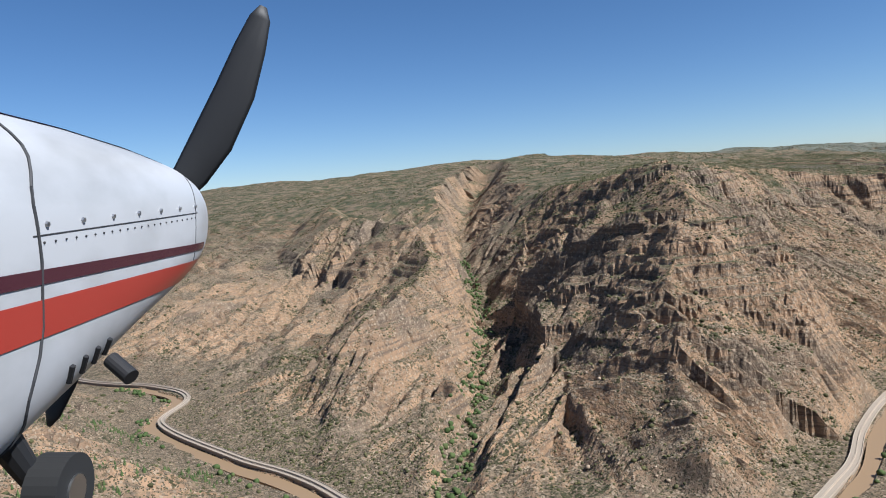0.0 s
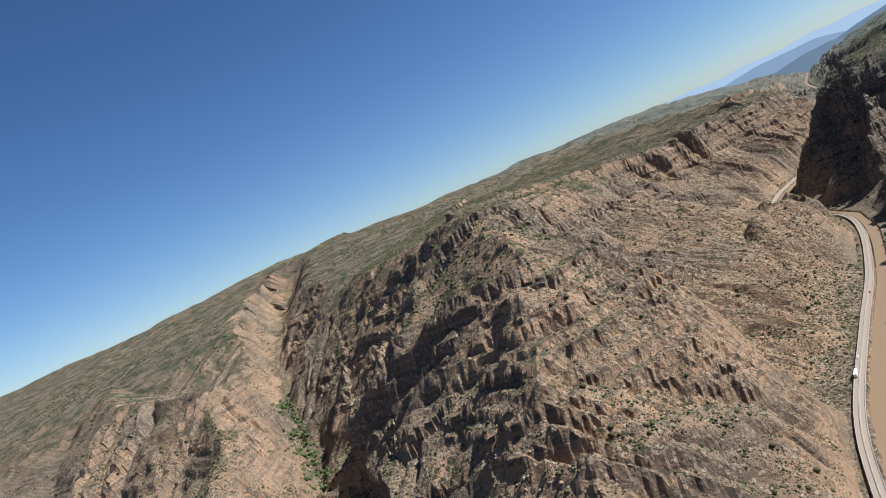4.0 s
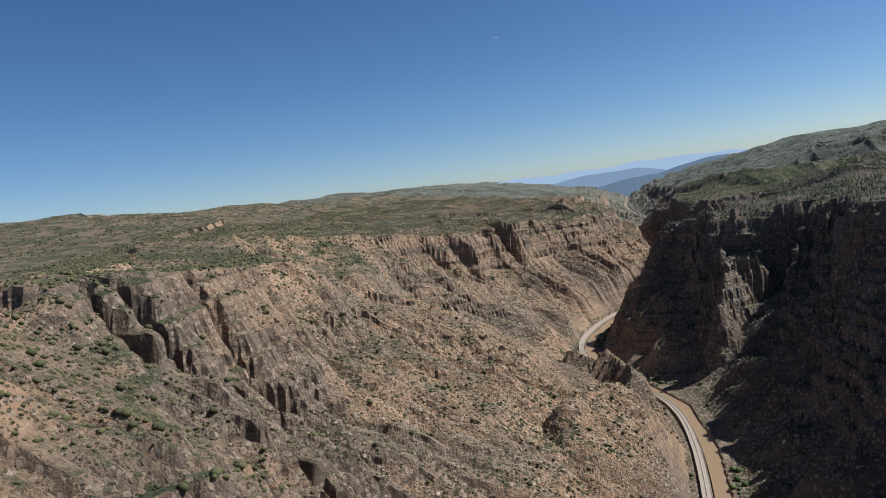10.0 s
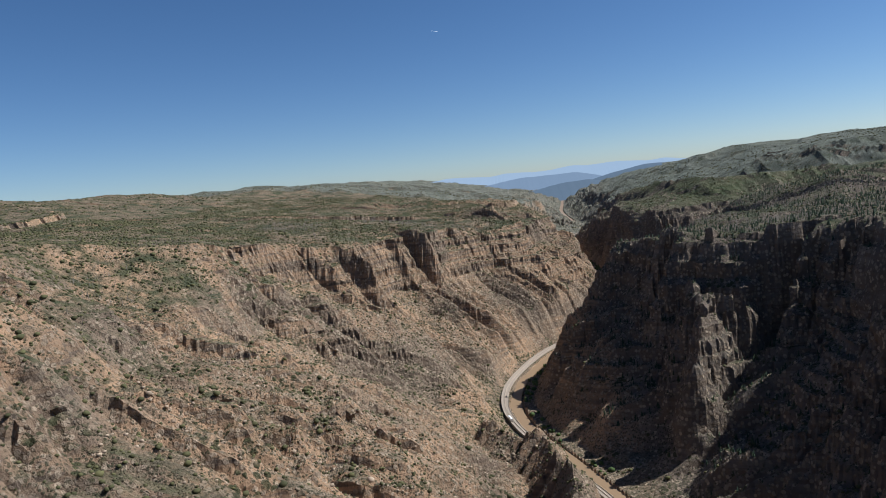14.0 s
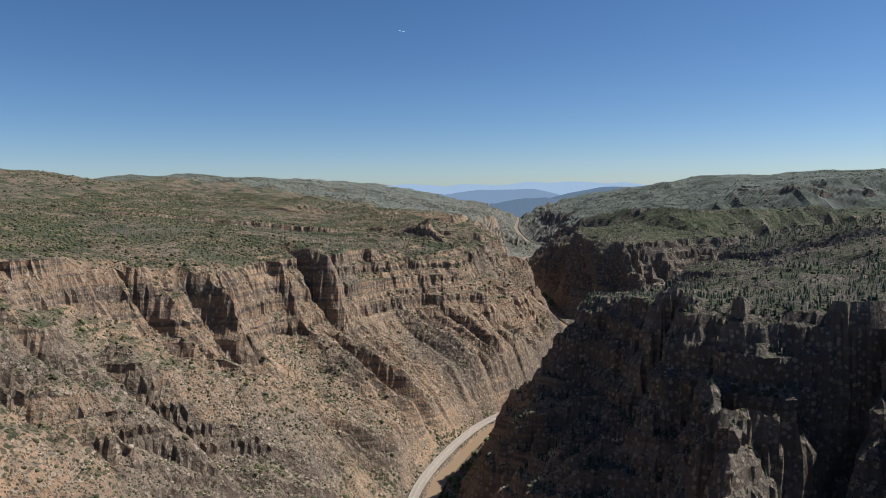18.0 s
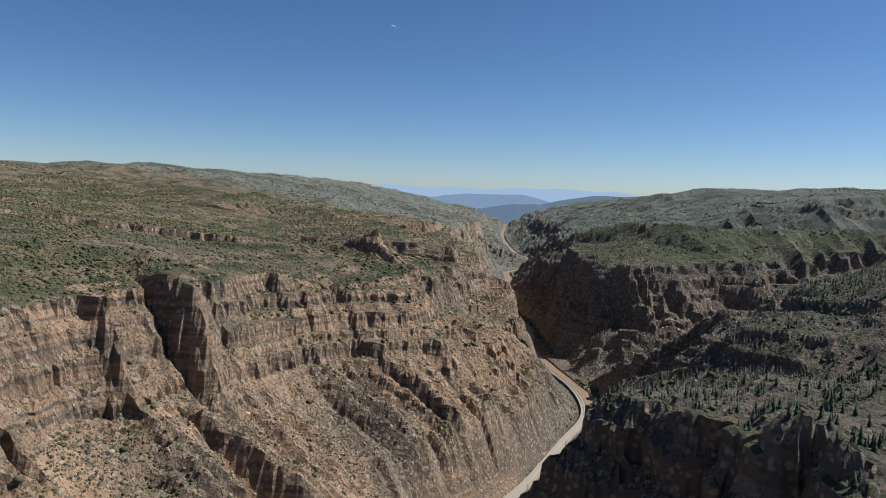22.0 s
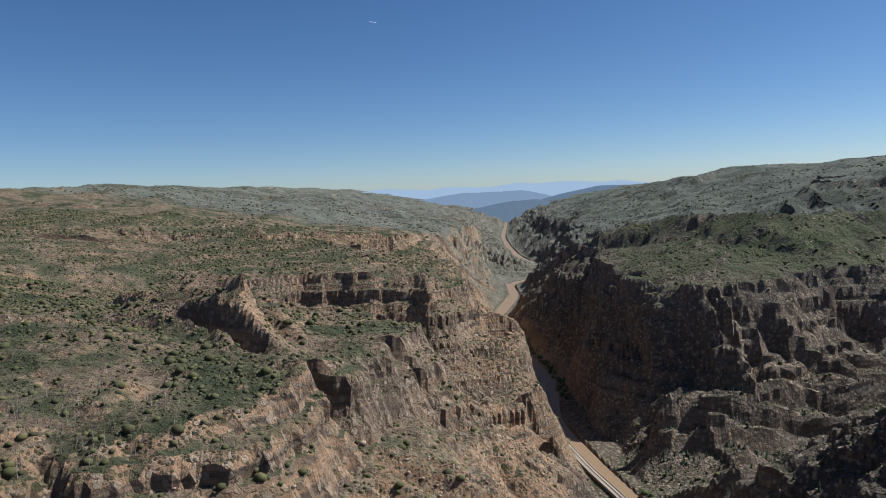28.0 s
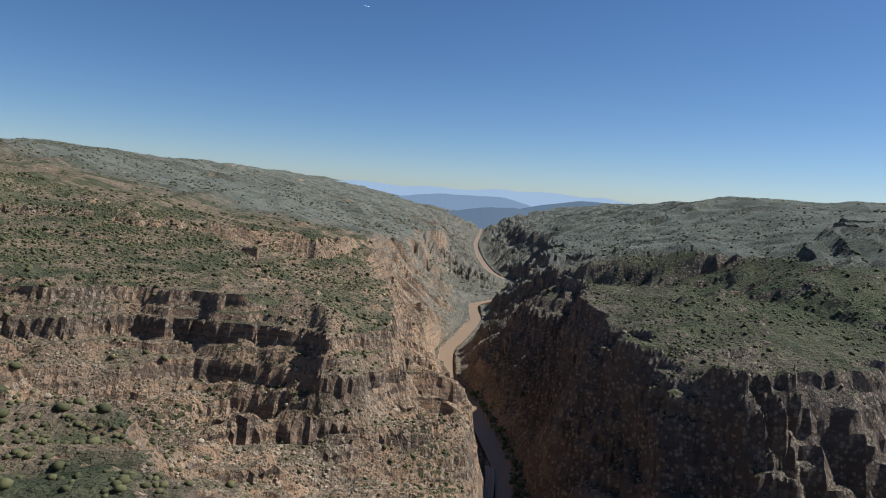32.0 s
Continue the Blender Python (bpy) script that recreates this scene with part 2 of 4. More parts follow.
def ridged(x, y, seed):
    return 1 - 2 * np.abs(noise2(x, y, seed))


def columns(x, y, seed):
    """Sharp-edged blocks of uneven width."""
    x = x + 0.35 * noise2(x * 0.7, y * 0.7, seed + 1)
    return hashed(np.floor(x), np.floor(y), seed)


def blocks(x, y, seed, sharp=5.0):
    """Flat-faced buttresses with steep flanks, of uneven width."""
    x = x + 0.5 * noise2(x * 0.6, y * 0.6, seed + 1)
    i, j = np.floor(x), np.floor(y)
    u, v = np.clip((x - i - 0.5) * sharp + 0.5, 0, 1), np.clip((y - j - 0.5) * 2.5 + 0.5, 0, 1)
    a, b = hashed(i, j, seed), hashed(i + 1, j, seed)
    c, d = hashed(i, j + 1, seed), hashed(i + 1, j + 1, seed)
    return (a + (b - a) * u) * (1 - v) + (c + (d - c) * u) * v


def clefts(x, seed, width):
    """Narrow dark gashes at uneven spacing."""
    i = np.floor(x)
    w = x - i - 0.5 - 0.3 * hashed(i, i * 0, seed)
    return np.exp(-(w / width) ** 2) * np.maximum(hashed(i, i * 0, seed + 1) + 0.3, 0)


def land(x, y):
    """The height of the ground."""
    dr, _, sr, along = near_line(x, y, RIVER)
    zr = river_z(y)
    loose = ramp(dr, 10, 26)
    far = 1 + np.clip((y - 900) / 1000, 0, 3)
    # buttresses and alcoves: the land steps out and back along the walls
    e = 1.0
    d2 = near_line(x + e, y, RIVER)[0]
    d3 = near_line(x, y + e, RIVER)[0]
    nx, ny = (d2 - dr) / e, (d3 - dr) / e
    size = np.sqrt(nx * nx + ny * ny) + 1e-6
    nx, ny = nx / size, ny / size
    sway = 0.35 * noise2(x / 40, y / 40, 2)
    talus = 1 - ramp(dr, 70, 105)
    push = blocks(along / 34 + sway, dr / 120, 3) * 12 + blocks(along / 13 + 2 * sway, dr / 80, 6) * 3.6 + blocks(along / 5.5 + 2 * sway, dr / 40, 5, 3.0) * 0.6
    push = push * (1 - 0.8 * talus) + (clefts(along / 48 + 0.5 * sway, 33, 0.085) * 32 + clefts(along / 17 + sway, 36, 0.10) * 9) * (1 - 0.85 * talus)
    calm = ramp(y, -160, -90) * (1 - ramp(y, 150, 230)) * (sr > 0)
    push = push * ramp(dr, 18, 80) * np.minimum(far, 2) * (1 - 0.7 * calm)
    wx = x - nx * push + loose * (5 * fbm(x / 46, y / 46, 3, 11) + 1.5 * fbm(x / 11, y / 11, 3, 21)) * far
    wy = y - ny * push + loose * (5 * fbm(x / 46, y / 46, 3, 31) + 1.5 * fbm(x / 11, y / 11, 3, 41)) * far
    # spurs and towers above the side valley
    dv, _, sv, rv = near_line(x, y, SIDE_VALLEY)
    out = (19 * ridged(rv / 36 + 0.4 * noise2(x / 40, y / 40, 19), dv / 260, 20) + 4 * ridged(rv / 10, dv / 60, 22)) * ramp(dv, 20, 55) * (1 - ramp(dv, 120, 165)) * (sv > 0)
    wx, wy = wx - 0.42 * out, wy + 0.9 * out
    dw = near_line(wx, wy, RIVER)[0]
    zl = layers(wx, wy, dw, LEFT_BREAK, LEFT_BASE, LEFT_RIM, LEFT_BACK, 1, zr)
    zt = layers(wx, wy, dw, RIGHT_BREAK, RIGHT_BASE, RIGHT_RIM, RIGHT_BACK, -1, zr)
    z = np.where(sr > 0, zl, zt)
    for line, slope in ((TOWER_RIDGE, 0.66), (HILL_RIDGE, 0.62), (GREEN_HILL, 0.55), (PEAK, 0.6), (PINNACLE, 2.4), (KNOB, 0.75), (KNOLL, 1.5), (RIGHT_HILL, 0.3), (SPUR, 2.5), (TOWER_TOP, 1.15), (SHOULDER, 1.1), (UPPER_TIER, 1.3)):
        d, h, _, run = near_line(wx, wy, line)
        if line is GREEN_HILL:
            d = np.maximum(d + ramp(d, 6, 40) * (15 * ridged(run / 38, d / 300, 17) + 4 * ridged(run / 12, d / 140, 18)), 0)
        z = np.maximum(z, np.minimum(h - slope * d - np.maximum(d - 70, 0) * 0.9, zr + 1.5 + 2.4 * np.maximum(dr - 13, 0)))
    for line, slope, wide, wall, bold in ((CREEK, 1.12, 6, 44, 1.0), (SIDE_VALLEY, 0.62, 7, 24, 0.9), (NOTCH, 0.8, 3, 60, 0.5), (CLEFT, 1.7, 4, 60, 0.2), (DRAW, 0.7, 4, 60, 0.4), (DRAW_B, 0.8, 3, 60, 0.4), (BACK_VALLEY, 0.5, 10, 200, 1.0)):
        d, h, side, run = near_line(wx, wy, line)
        reach = 420 if line is BACK_VALLEY else 240 if line is CREEK else 190 if line is SIDE_VALLEY else 90 if line is NOTCH else 150
        flip = np.where(side > 0, 0, 40)
        dd = d + bold * ramp(d, 8, 40) * (9 * ridged(run / 24 + flip, d / 200, 14) + 3.5 * columns(run / 9, flip, 15) * (x < 320))
        dd = np.maximum(dd - wide, 0)
        wall = np.where((side > 0) | (line is not CREEK), wall, 300)
        slope = np.where(side > 0, 1.25, 0.82) if line is CREEK else slope
        cut = h + np.minimum(dd * slope, wall) + np.maximum(dd - wall / slope, 0) * 2.4
        z = np.minimum(z, np.where(d > reach, 1e9, cut + np.maximum(d - reach * 0.7, 0) * 3))
    # gullies that run down to the river, crags and rubble
    mid = ramp(z - zr, 2, 16) * (1 - 0.85 * ramp(z, 60 + 30 * (y < 200), 92 + 30 * (y < 200)))
    slant = along + 0.25 * dr + 5 * noise2(x / 45, y / 45, 51)
    g = np.abs(noise2(slant / 17, dr / 170, 52)) + 0.75 * np.abs(noise2(slant / 7.5 + 0.4 * noise2(x / 16, y / 16, 54), dr / 130, 53)) + 0.34 * np.abs(noise2(slant / 3.1 + 0.3 * noise2(x / 8, y / 8, 56), dr / 50, 55))
    z = z - mid * loose * 14 * (1 - 0.5 * calm) * (0.68 - g)
    open_top = ramp(dr, 90, 150) * ramp(z, 98, 112)
    crag = np.maximum(fbm(x / 11, y / 11, 3, 81) - 0.2, 0) * ramp(fbm(x / 70, y / 70, 2, 91), -0.1, 0.6)
    rough = 1 - 0.75 * open_top
    z = z + loose * rough * (2.4 * fbm(x / 30, y / 30, 3, 61) + 4.0 * crag * ramp(z, 25, 60) + 0.55 * fbm(x / 4.5, y / 4.5, 3, 71))
    z = z + ramp(dr, 250, 900) * 14 * fbm(x / 420, y / 420, 4, 97) + ramp(dr, 120, 300) * ramp(y, 700, 1000) * 7 * ridged(x / 90 + 0.5 * noise2(x / 200, y / 200, 98), y / 260, 99)
    near = np.where(dr < 9.8, zr - 2.2 + 3.4 * ramp(dr / breadth(y), 3.2, 4.6), z)
    return np.where(dr < 40, np.maximum(near, np.where(dr < 9.8, -9, zr + 1.2)), z)


def spread(bands):
    """Grid lines with a step for each stretch."""
    out = [bands[0][0]]
    for a, b, step in bands:
        n = max(1, int(round((b - a) / step)))
        out += [a + (b - a) * (k + 1) / n for k in range(n)]
    return np.array(out)


def sheet(name, xs, ys, height, material):
    gx, gy = np.meshgrid(xs, ys)
    nx, ny = len(xs), len(ys)
    z = np.zeros(gx.shape)
    for r in range(0, ny, 60):
        for c in range(0, nx, 60):
            z[r:r + 60, c:c + 60] = height(gx[r:r + 60, c:c + 60], gy[r:r + 60, c:c + 60])
    # level beds: faces between ledges wherever the land is steep
    broad = z.copy()
    for axis in (0, 1):
        reach = 5
        pads = [(reach, reach) if k == axis else (0, 0) for k in (0, 1)]
        for _ in range(2):
            run = np.cumsum(np.pad(broad, pads, mode="edge"), axis=axis)
            first = np.zeros_like(np.take(run, [0], axis=axis))
            run = np.concatenate([first, run], axis=axis)
            n = broad.shape[axis]
            broad = (np.take(run, np.arange(2 * reach + 1, n + 2 * reach + 1), axis=axis) - np.take(run, np.arange(n), axis=axis)) / (2 * reach + 1)
    by, bx = np.gradient(broad, ys, xs)
    face = ramp(np.hypot(bx, by), 0.66, 0.98)
    tilt = 3.0 * noise2(gx / 160, gy / 160, 101) + 0.5 * noise2(gx / 18, gy / 18, 102)
    west = near_line(gx, gy, RIVER)[2] > 0
    floor = np.where(west & (gy > 150), 62, np.where(west & (gy > -420), 50, 20))
    face = face * ramp(z, floor, floor + 12) * np.where(west, 1 - 0.8 * ramp(gy, -110, -60) * (1 - ramp(gy, 190, 260)), 1)
    face = face * np.where((gx < -235) & (gy > -40) & (gy < 500), 0.15, 1)
    face = face * (0.55 + 0.45 * ramp(noise2(gx / 60, gy / 60, 104), -0.6, 0.1))
    z = z + face * 0.92 * (beds(z + tilt) - z - tilt)
    zz = z
    z = z.ravel()
    sy, sx = np.gradient(zz, ys, xs)
    steep = np.sqrt(sx * sx + sy * sy) + 1e-6
    layer = 1.2 * noise2(zz / 1.9 + 0.3 * noise2(gx / 30, gy / 30, 7), gx / 90 + gy / 90, 8) + 0.6 * noise2(zz / 0.8, gx / 14 + gy / 17, 9)
    joint = 0.5 * hashed(np.floor(gx / 3.1 + 0.5 * noise2(gx / 9, gy / 9, 12)), np.floor(gy / 3.1), 13)
    shift = ramp(steep, 1.0, 2.4) * (layer + joint) * ramp(zz, 25, 50)
    gx, gy = gx - sx / steep * shift, gy - sy / steep * shift
    SAMPLES[name] = (xs, ys, zz, steep)
    co = np.stack([gx.ravel(), gy.ravel(), z], 1).astype(np.float32)
    i = (np.arange(ny - 1)[:, None] * nx + np.arange(nx - 1)[None]).ravel()
    quads = np.stack([i, i + 1, i + nx + 1, i + nx], 1).astype(np.int32)
    me = bpy.data.meshes.new(name)
    me.vertices.add(len(co))
    me.vertices.foreach_set("co", co.ravel())
    me.loops.add(quads.size)
    me.loops.foreach_set("vertex_index", quads.ravel())
    me.polygons.add(len(quads))
    me.polygons.foreach_set("loop_start", np.arange(0, quads.size, 4, dtype=np.int32))
    me.polygons.foreach_set("use_smooth", np.zeros(len(quads), dtype=bool))
    me.update(calc_edges=True)
    me.materials.append(material)
    return new(name, me)


# ---- materials ----
def nodes_of(name):
    m = bpy.data.materials.new(name)
    m.use_nodes = True
    nt = m.node_tree
    return m, nt, nt.nodes["Principled BSDF"]


def plain(name, colour, rough=0.7, metal=0.0):
    m, nt, b = nodes_of(name)
    b.inputs["Base Color"].default_value = (*colour, 1)
    b.inputs["Roughness"].default_value = rough
    b.inputs["Metallic"].default_value = metal
    return m


def rock_material():
    m, nt, b = nodes_of("canyon_ground")
    N, L = nt.nodes, nt.links

    def tex(scale, detail=6, stretch=(1, 1, 1), rough=0.6):
        mp = N.new("ShaderNodeMapping")
        mp.inputs["Scale"].default_value = stretch
        L.new(pos.outputs["Position"], mp.inputs["Vector"])
        t = N.new("ShaderNodeTexNoise")
        t.inputs["Scale"].default_value, t.inputs["Detail"].default_value, t.inputs["Roughness"].default_value = scale, detail, rough
        L.new(mp.outputs["Vector"], t.inputs["Vector"])
        return t.outputs["Fac"]

    def band(v, a, c):
        r = N.new("ShaderNodeMapRange")
        r.interpolation_type = "SMOOTHSTEP"
        r.inputs["From Min"].default_value, r.inputs["From Max"].default_value = a, c
        L.new(v, r.inputs["Value"])
        return r.outputs["Result"]

    def maths(op, a, c):
        n = N.new("ShaderNodeMath")
        n.operation = op
        for k, v in enumerate((a, c)):
            if isinstance(v, (int, float)):
                n.inputs[k].default_value = v
            else:
                L.new(v, n.inputs[k])
        return n.outputs[0]

    def blend(f, a, c):
        n = N.new("ShaderNodeMix")
        n.data_type = "RGBA"
        L.new(f, n.inputs["Factor"])
        for k, v in (("A", a), ("B", c)):
            if isinstance(v, tuple):
                [s for s in n.inputs if s.name == k and s.type == "RGBA"][0].default_value = (*v, 1)
            else:
                L.new(v, [s for s in n.inputs if s.name == k and s.type == "RGBA"][0])
        return [s for s in n.outputs if s.type == "RGBA"][0]

    pos = N.new("ShaderNodeNewGeometry")
    split = N.new("ShaderNodeSeparateXYZ")
    L.new(pos.outputs["Normal"], split.inputs[0])
    place = N.new("ShaderNodeSeparateXYZ")
    L.new(pos.outputs["Position"], place.inputs[0])
    up = split.outputs["Z"]
    flat = band(maths("ADD", up, maths("MULTIPLY", maths("SUBTRACT", tex(0.06), 0.5), 0.5)), 0.72, 0.93)
    high = band(maths("ADD", place.outputs["Z"], maths("MULTIPLY", maths("SUBTRACT", tex(0.02), 0.5), 90)), 52, 104)
    orange = blend(band(tex(0.03), 0.4, 0.6), (0.275, 0.178, 0.108), (0.37, 0.240, 0.145))
    grey = blend(band(tex(0.05), 0.38, 0.62), (0.145, 0.108, 0.078), (0.22, 0.163, 0.114))
    rock = blend(band(tex(0.012), 0.46, 0.62), orange, grey)
    # shade of the right-hand walls is painted in: rock goes darker and greyer there
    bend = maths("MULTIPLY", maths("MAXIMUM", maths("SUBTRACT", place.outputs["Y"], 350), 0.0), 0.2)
    shaded_east = band(maths("SUBTRACT", place.outputs["X"], maths("MINIMUM", bend, 80.0)), 34, 52)
    shaded_rock = blend(band(tex(0.04), 0.4, 0.62), (0.084, 0.076, 0.068), (0.175, 0.146, 0.118))
    rock = blend(maths("MULTIPLY", shaded_east, 0.85), rock, shaded_rock)
    strata = tex(0.9, 5, (0.018, 0.017, 0.432))
    rock = blend(maths("MULTIPLY", band(strata, 0.42, 0.58), maths("SUBTRACT", 1.0, band(up, 0.2, 0.66))), rock, (0.139, 0.105, 0.077))
    scree = blend(band(tex(0.35, 8), 0.4, 0.62), (0.130, 0.099, 0.067), (0.235, 0.174, 0.114))
    # scree takes the same painted shade
    scree = blend(maths("MULTIPLY", shaded_east, 0.6), scree, (0.088, 0.078, 0.062))
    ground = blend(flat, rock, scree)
    grassy = band(maths("ADD", up, maths("MULTIPLY", maths("SUBTRACT", tex(0.05), 0.5), 0.5)), 0.6, 0.84)
    green = blend(band(tex(0.08, 8), 0.4, 0.62), (0.050, 0.057, 0.031), (0.092, 0.092, 0.050))
    ground = blend(maths("MULTIPLY", maths("MULTIPLY", grassy, high), band(tex(0.045, 8), 0.42, 0.60)), ground, green)
    meadow = maths("MULTIPLY", maths("MULTIPLY", band(place.outputs["X"], 150, 240), band(place.outputs["Y"], 640, 800)), maths("MULTIPLY", band(up, 0.5, 0.74), band(place.outputs["Z"], 70, 100)))
    grass = blend(band(tex(0.03, 7), 0.4, 0.62), (0.040, 0.054, 0.024), (0.075, 0.086, 0.040))
    ground = blend(maths("MULTIPLY", meadow, 0.7), ground, grass)
    # far land goes pale grey-green: distance haze put into the ground colour
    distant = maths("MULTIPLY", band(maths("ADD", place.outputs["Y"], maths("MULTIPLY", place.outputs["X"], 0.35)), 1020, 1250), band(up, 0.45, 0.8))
    haze_grey = blend(band(tex(0.02, 7), 0.38, 0.62), (0.098, 0.107, 0.087), (0.158, 0.162, 0.136))
    ground = blend(maths("MULTIPLY", distant, 0.8), ground, haze_grey)

    def spots(scale, seed):
        mp = N.new("ShaderNodeMapping")
        mp.inputs["Location"].default_value = (seed, seed * 2, 0)
        L.new(pos.outputs["Position"], mp.inputs["Vector"])
        v = N.new("ShaderNodeTexVoronoi")
        v.inputs["Scale"].default_value = scale
        L.new(mp.outputs["Vector"], v.inputs["Vector"])
        tint = N.new("ShaderNodeSeparateColor")
        L.new(v.outputs["Color"], tint.inputs["Color"])
        return v.outputs["Distance"], tint.outputs["Red"], tint.outputs["Green"]

    # stones and tussocks of uneven tone
    near1, red1, tone1 = spots(0.62, 3.0)
    stone = maths("MULTIPLY", band(maths("SUBTRACT", 0.62, near1), 0.0, 0.15), maths("SUBTRACT", band(red1, 0.5, 0.56), maths("MULTIPLY", grassy, high)))
    ground = blend(maths("MULTIPLY", stone, 0.75), ground, blend(tone1, (0.165, 0.130, 0.094), (0.40, 0.315, 0.222)))
    near2, red2, tone2 = spots(0.42, 11.0)
    clumps = maths("SUBTRACT", band(red2, 0.32, 0.36), band(tex(0.035, 3), 0.62, 0.5))
    shrubs = maths("MULTIPLY", maths("MULTIPLY", band(maths("SUBTRACT", 0.56, near2), 0.0, 0.12), clumps), band(up, 0.3, 0.6))
    near3, red3, tone3 = spots(1.15, 23.0)
    small = maths("MULTIPLY", maths("MULTIPLY", band(maths("SUBTRACT", 0.55, near3), 0.0, 0.15), band(red3, 0.5, 0.56)), band(up, 0.3, 0.6))
    ground = blend(maths("MULTIPLY", small, maths("SUBTRACT", 0.85, maths("MULTIPLY", maths("MULTIPLY", grassy, high), 0.6))), ground, (0.051, 0.054, 0.032))
    ground = blend(maths("MULTIPLY", shrubs, 0.9), ground, (0.046, 0.050, 0.024))
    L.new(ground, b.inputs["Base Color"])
    b.inputs["Roughness"].default_value = 0.95
    b.inputs["Specular IOR Level"].default_value = 0.1
    bump = N.new("ShaderNodeBump")
    bump.inputs["Strength"].default_value = 1.0
    bump.inputs["Distance"].default_value = 1.4
    lumps = maths("ADD", tex(0.7, 9, (1, 1, 0.7), 0.7), maths("MULTIPLY", maths("ADD", stone, maths("ADD", shrubs, small)), 0.22))
    L.new(lumps, bump.inputs["Height"])
    L.new(bump.outputs["Normal"], b.inputs["Normal"])
    return m


GROUND = rock_material()
WATER = plain("muddy_water", (0.23, 0.155, 0.088), 0.5)
WATER.node_tree.nodes["Principled BSDF"].inputs["Specular IOR Level"].default_value = 0.25
ROAD = plain("concrete_road", (0.27, 0.222, 0.17), 0.9)
PARAPET = plain("parapet_concrete", (0.36, 0.30, 0.235), 0.9)
VERGE = plain("gravel_verge", (0.12, 0.1, 0.085), 0.95)


def leaf_material(name, a, b, c):
    m, nt, bsdf = nodes_of(name)
    N, L = nt.nodes, nt.links
    geo = N.new("ShaderNodeNewGeometry")
    rampn = N.new("ShaderNodeValToRGB")
    rampn.color_ramp.elements[0].color, rampn.color_ramp.elements[1].color = (*a, 1), (*c, 1)
    rampn.color_ramp.elements.new(0.5).color = (*b, 1)
    tex = N.new("ShaderNodeTexNoise")
    tex.inputs["Scale"].default_value = 2.2
    mixv = N.new("ShaderNodeMath")
    mixv.operation = "MULTIPLY_ADD"
    mixv.inputs[1].default_value = 0.5
    L.new(tex.outputs["Fac"], mixv.inputs[0])
    half = N.new("ShaderNodeMath")
    half.operation = "MULTIPLY"
    half.inputs[1].default_value = 0.6
    L.new(geo.outputs["Random Per Island"], half.inputs[0])
    L.new(half.outputs[0], mixv.inputs[2])
    L.new(geo.outputs["Position"], tex.inputs["Vector"])
    L.new(mixv.outputs[0], rampn.inputs["Fac"])
    L.new(rampn.outputs["Color"], bsdf.inputs["Base Color"])
    bsdf.inputs["Roughness"].default_value = 0.85
    bsdf.inputs["Specular IOR Level"].default_value = 0.15
    return m


SCRUB = leaf_material("scrub_leaves", (0.038, 0.039, 0.019), (0.070, 0.069, 0.031), (0.128, 0.120, 0.052))
NEEDLES = leaf_material("conifer_needles", (0.018, 0.03, 0.018), (0.028, 0.045, 0.024), (0.055, 0.065, 0.035))
LEAFY = leaf_material("bank_leaves", (0.04, 0.065, 0.02), (0.06, 0.09, 0.03), (0.10, 0.12, 0.045))
BOULDER = leaf_material("broken_rock", (0.20, 0.155, 0.11), (0.30, 0.23, 0.16), (0.40, 0.31, 0.22))
SNAG = leaf_material("burnt_wood", (0.06, 0.05, 0.045), (0.13, 0.11, 0.095), (0.22, 0.19, 0.165))


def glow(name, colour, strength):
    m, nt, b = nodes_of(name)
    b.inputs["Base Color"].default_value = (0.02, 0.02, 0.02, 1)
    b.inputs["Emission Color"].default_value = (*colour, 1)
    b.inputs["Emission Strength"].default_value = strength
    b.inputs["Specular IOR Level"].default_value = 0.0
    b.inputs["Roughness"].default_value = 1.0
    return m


# air haze painted into the emission colours of the far ranges
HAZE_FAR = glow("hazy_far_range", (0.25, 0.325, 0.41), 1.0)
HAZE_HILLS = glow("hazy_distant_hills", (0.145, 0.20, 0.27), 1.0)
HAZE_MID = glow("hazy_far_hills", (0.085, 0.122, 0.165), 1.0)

# ---- land ----
FINE = 1.25
XS = spread([(-3400, -1400, 60), (-1400, -700, 14), (-700, -420, 4), (-420, -250, 2.5), (-250, 210, FINE), (210, 360, 3), (360, 700, 7), (700, 1400, 20), (1400, 3400, 60)])
YS = spread([(-1600, -900, 40), (-900, -600, 10), (-600, -420, 3), (-420, 860, FINE), (860, 1300, 4), (1300, 2400, 12), (2400, 4700, 40)])
SAMPLES = {}
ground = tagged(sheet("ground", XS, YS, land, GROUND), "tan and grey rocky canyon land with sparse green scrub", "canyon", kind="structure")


def smooth_line(pts, step=6.0):
    out = []
    for k in range(len(pts) - 1):
        p = [Vector(pts[max(0, min(len(pts) - 1, k + d))][:2]) for d in (-1, 0, 1, 2)]
        n = max(2, int((p[2] - p[1]).length / step))
        for q in range(n):
            t = q / n
            out.append(0.5 * (2 * p[1] + (p[2] - p[0]) * t + (2 * p[0] - 5 * p[1] + 4 * p[2] - p[3]) * t * t + (3 * p[1] - p[0] - 3 * p[2] + p[3]) * t ** 3))
    out.append(Vector(pts[-1][:2]))
    return out


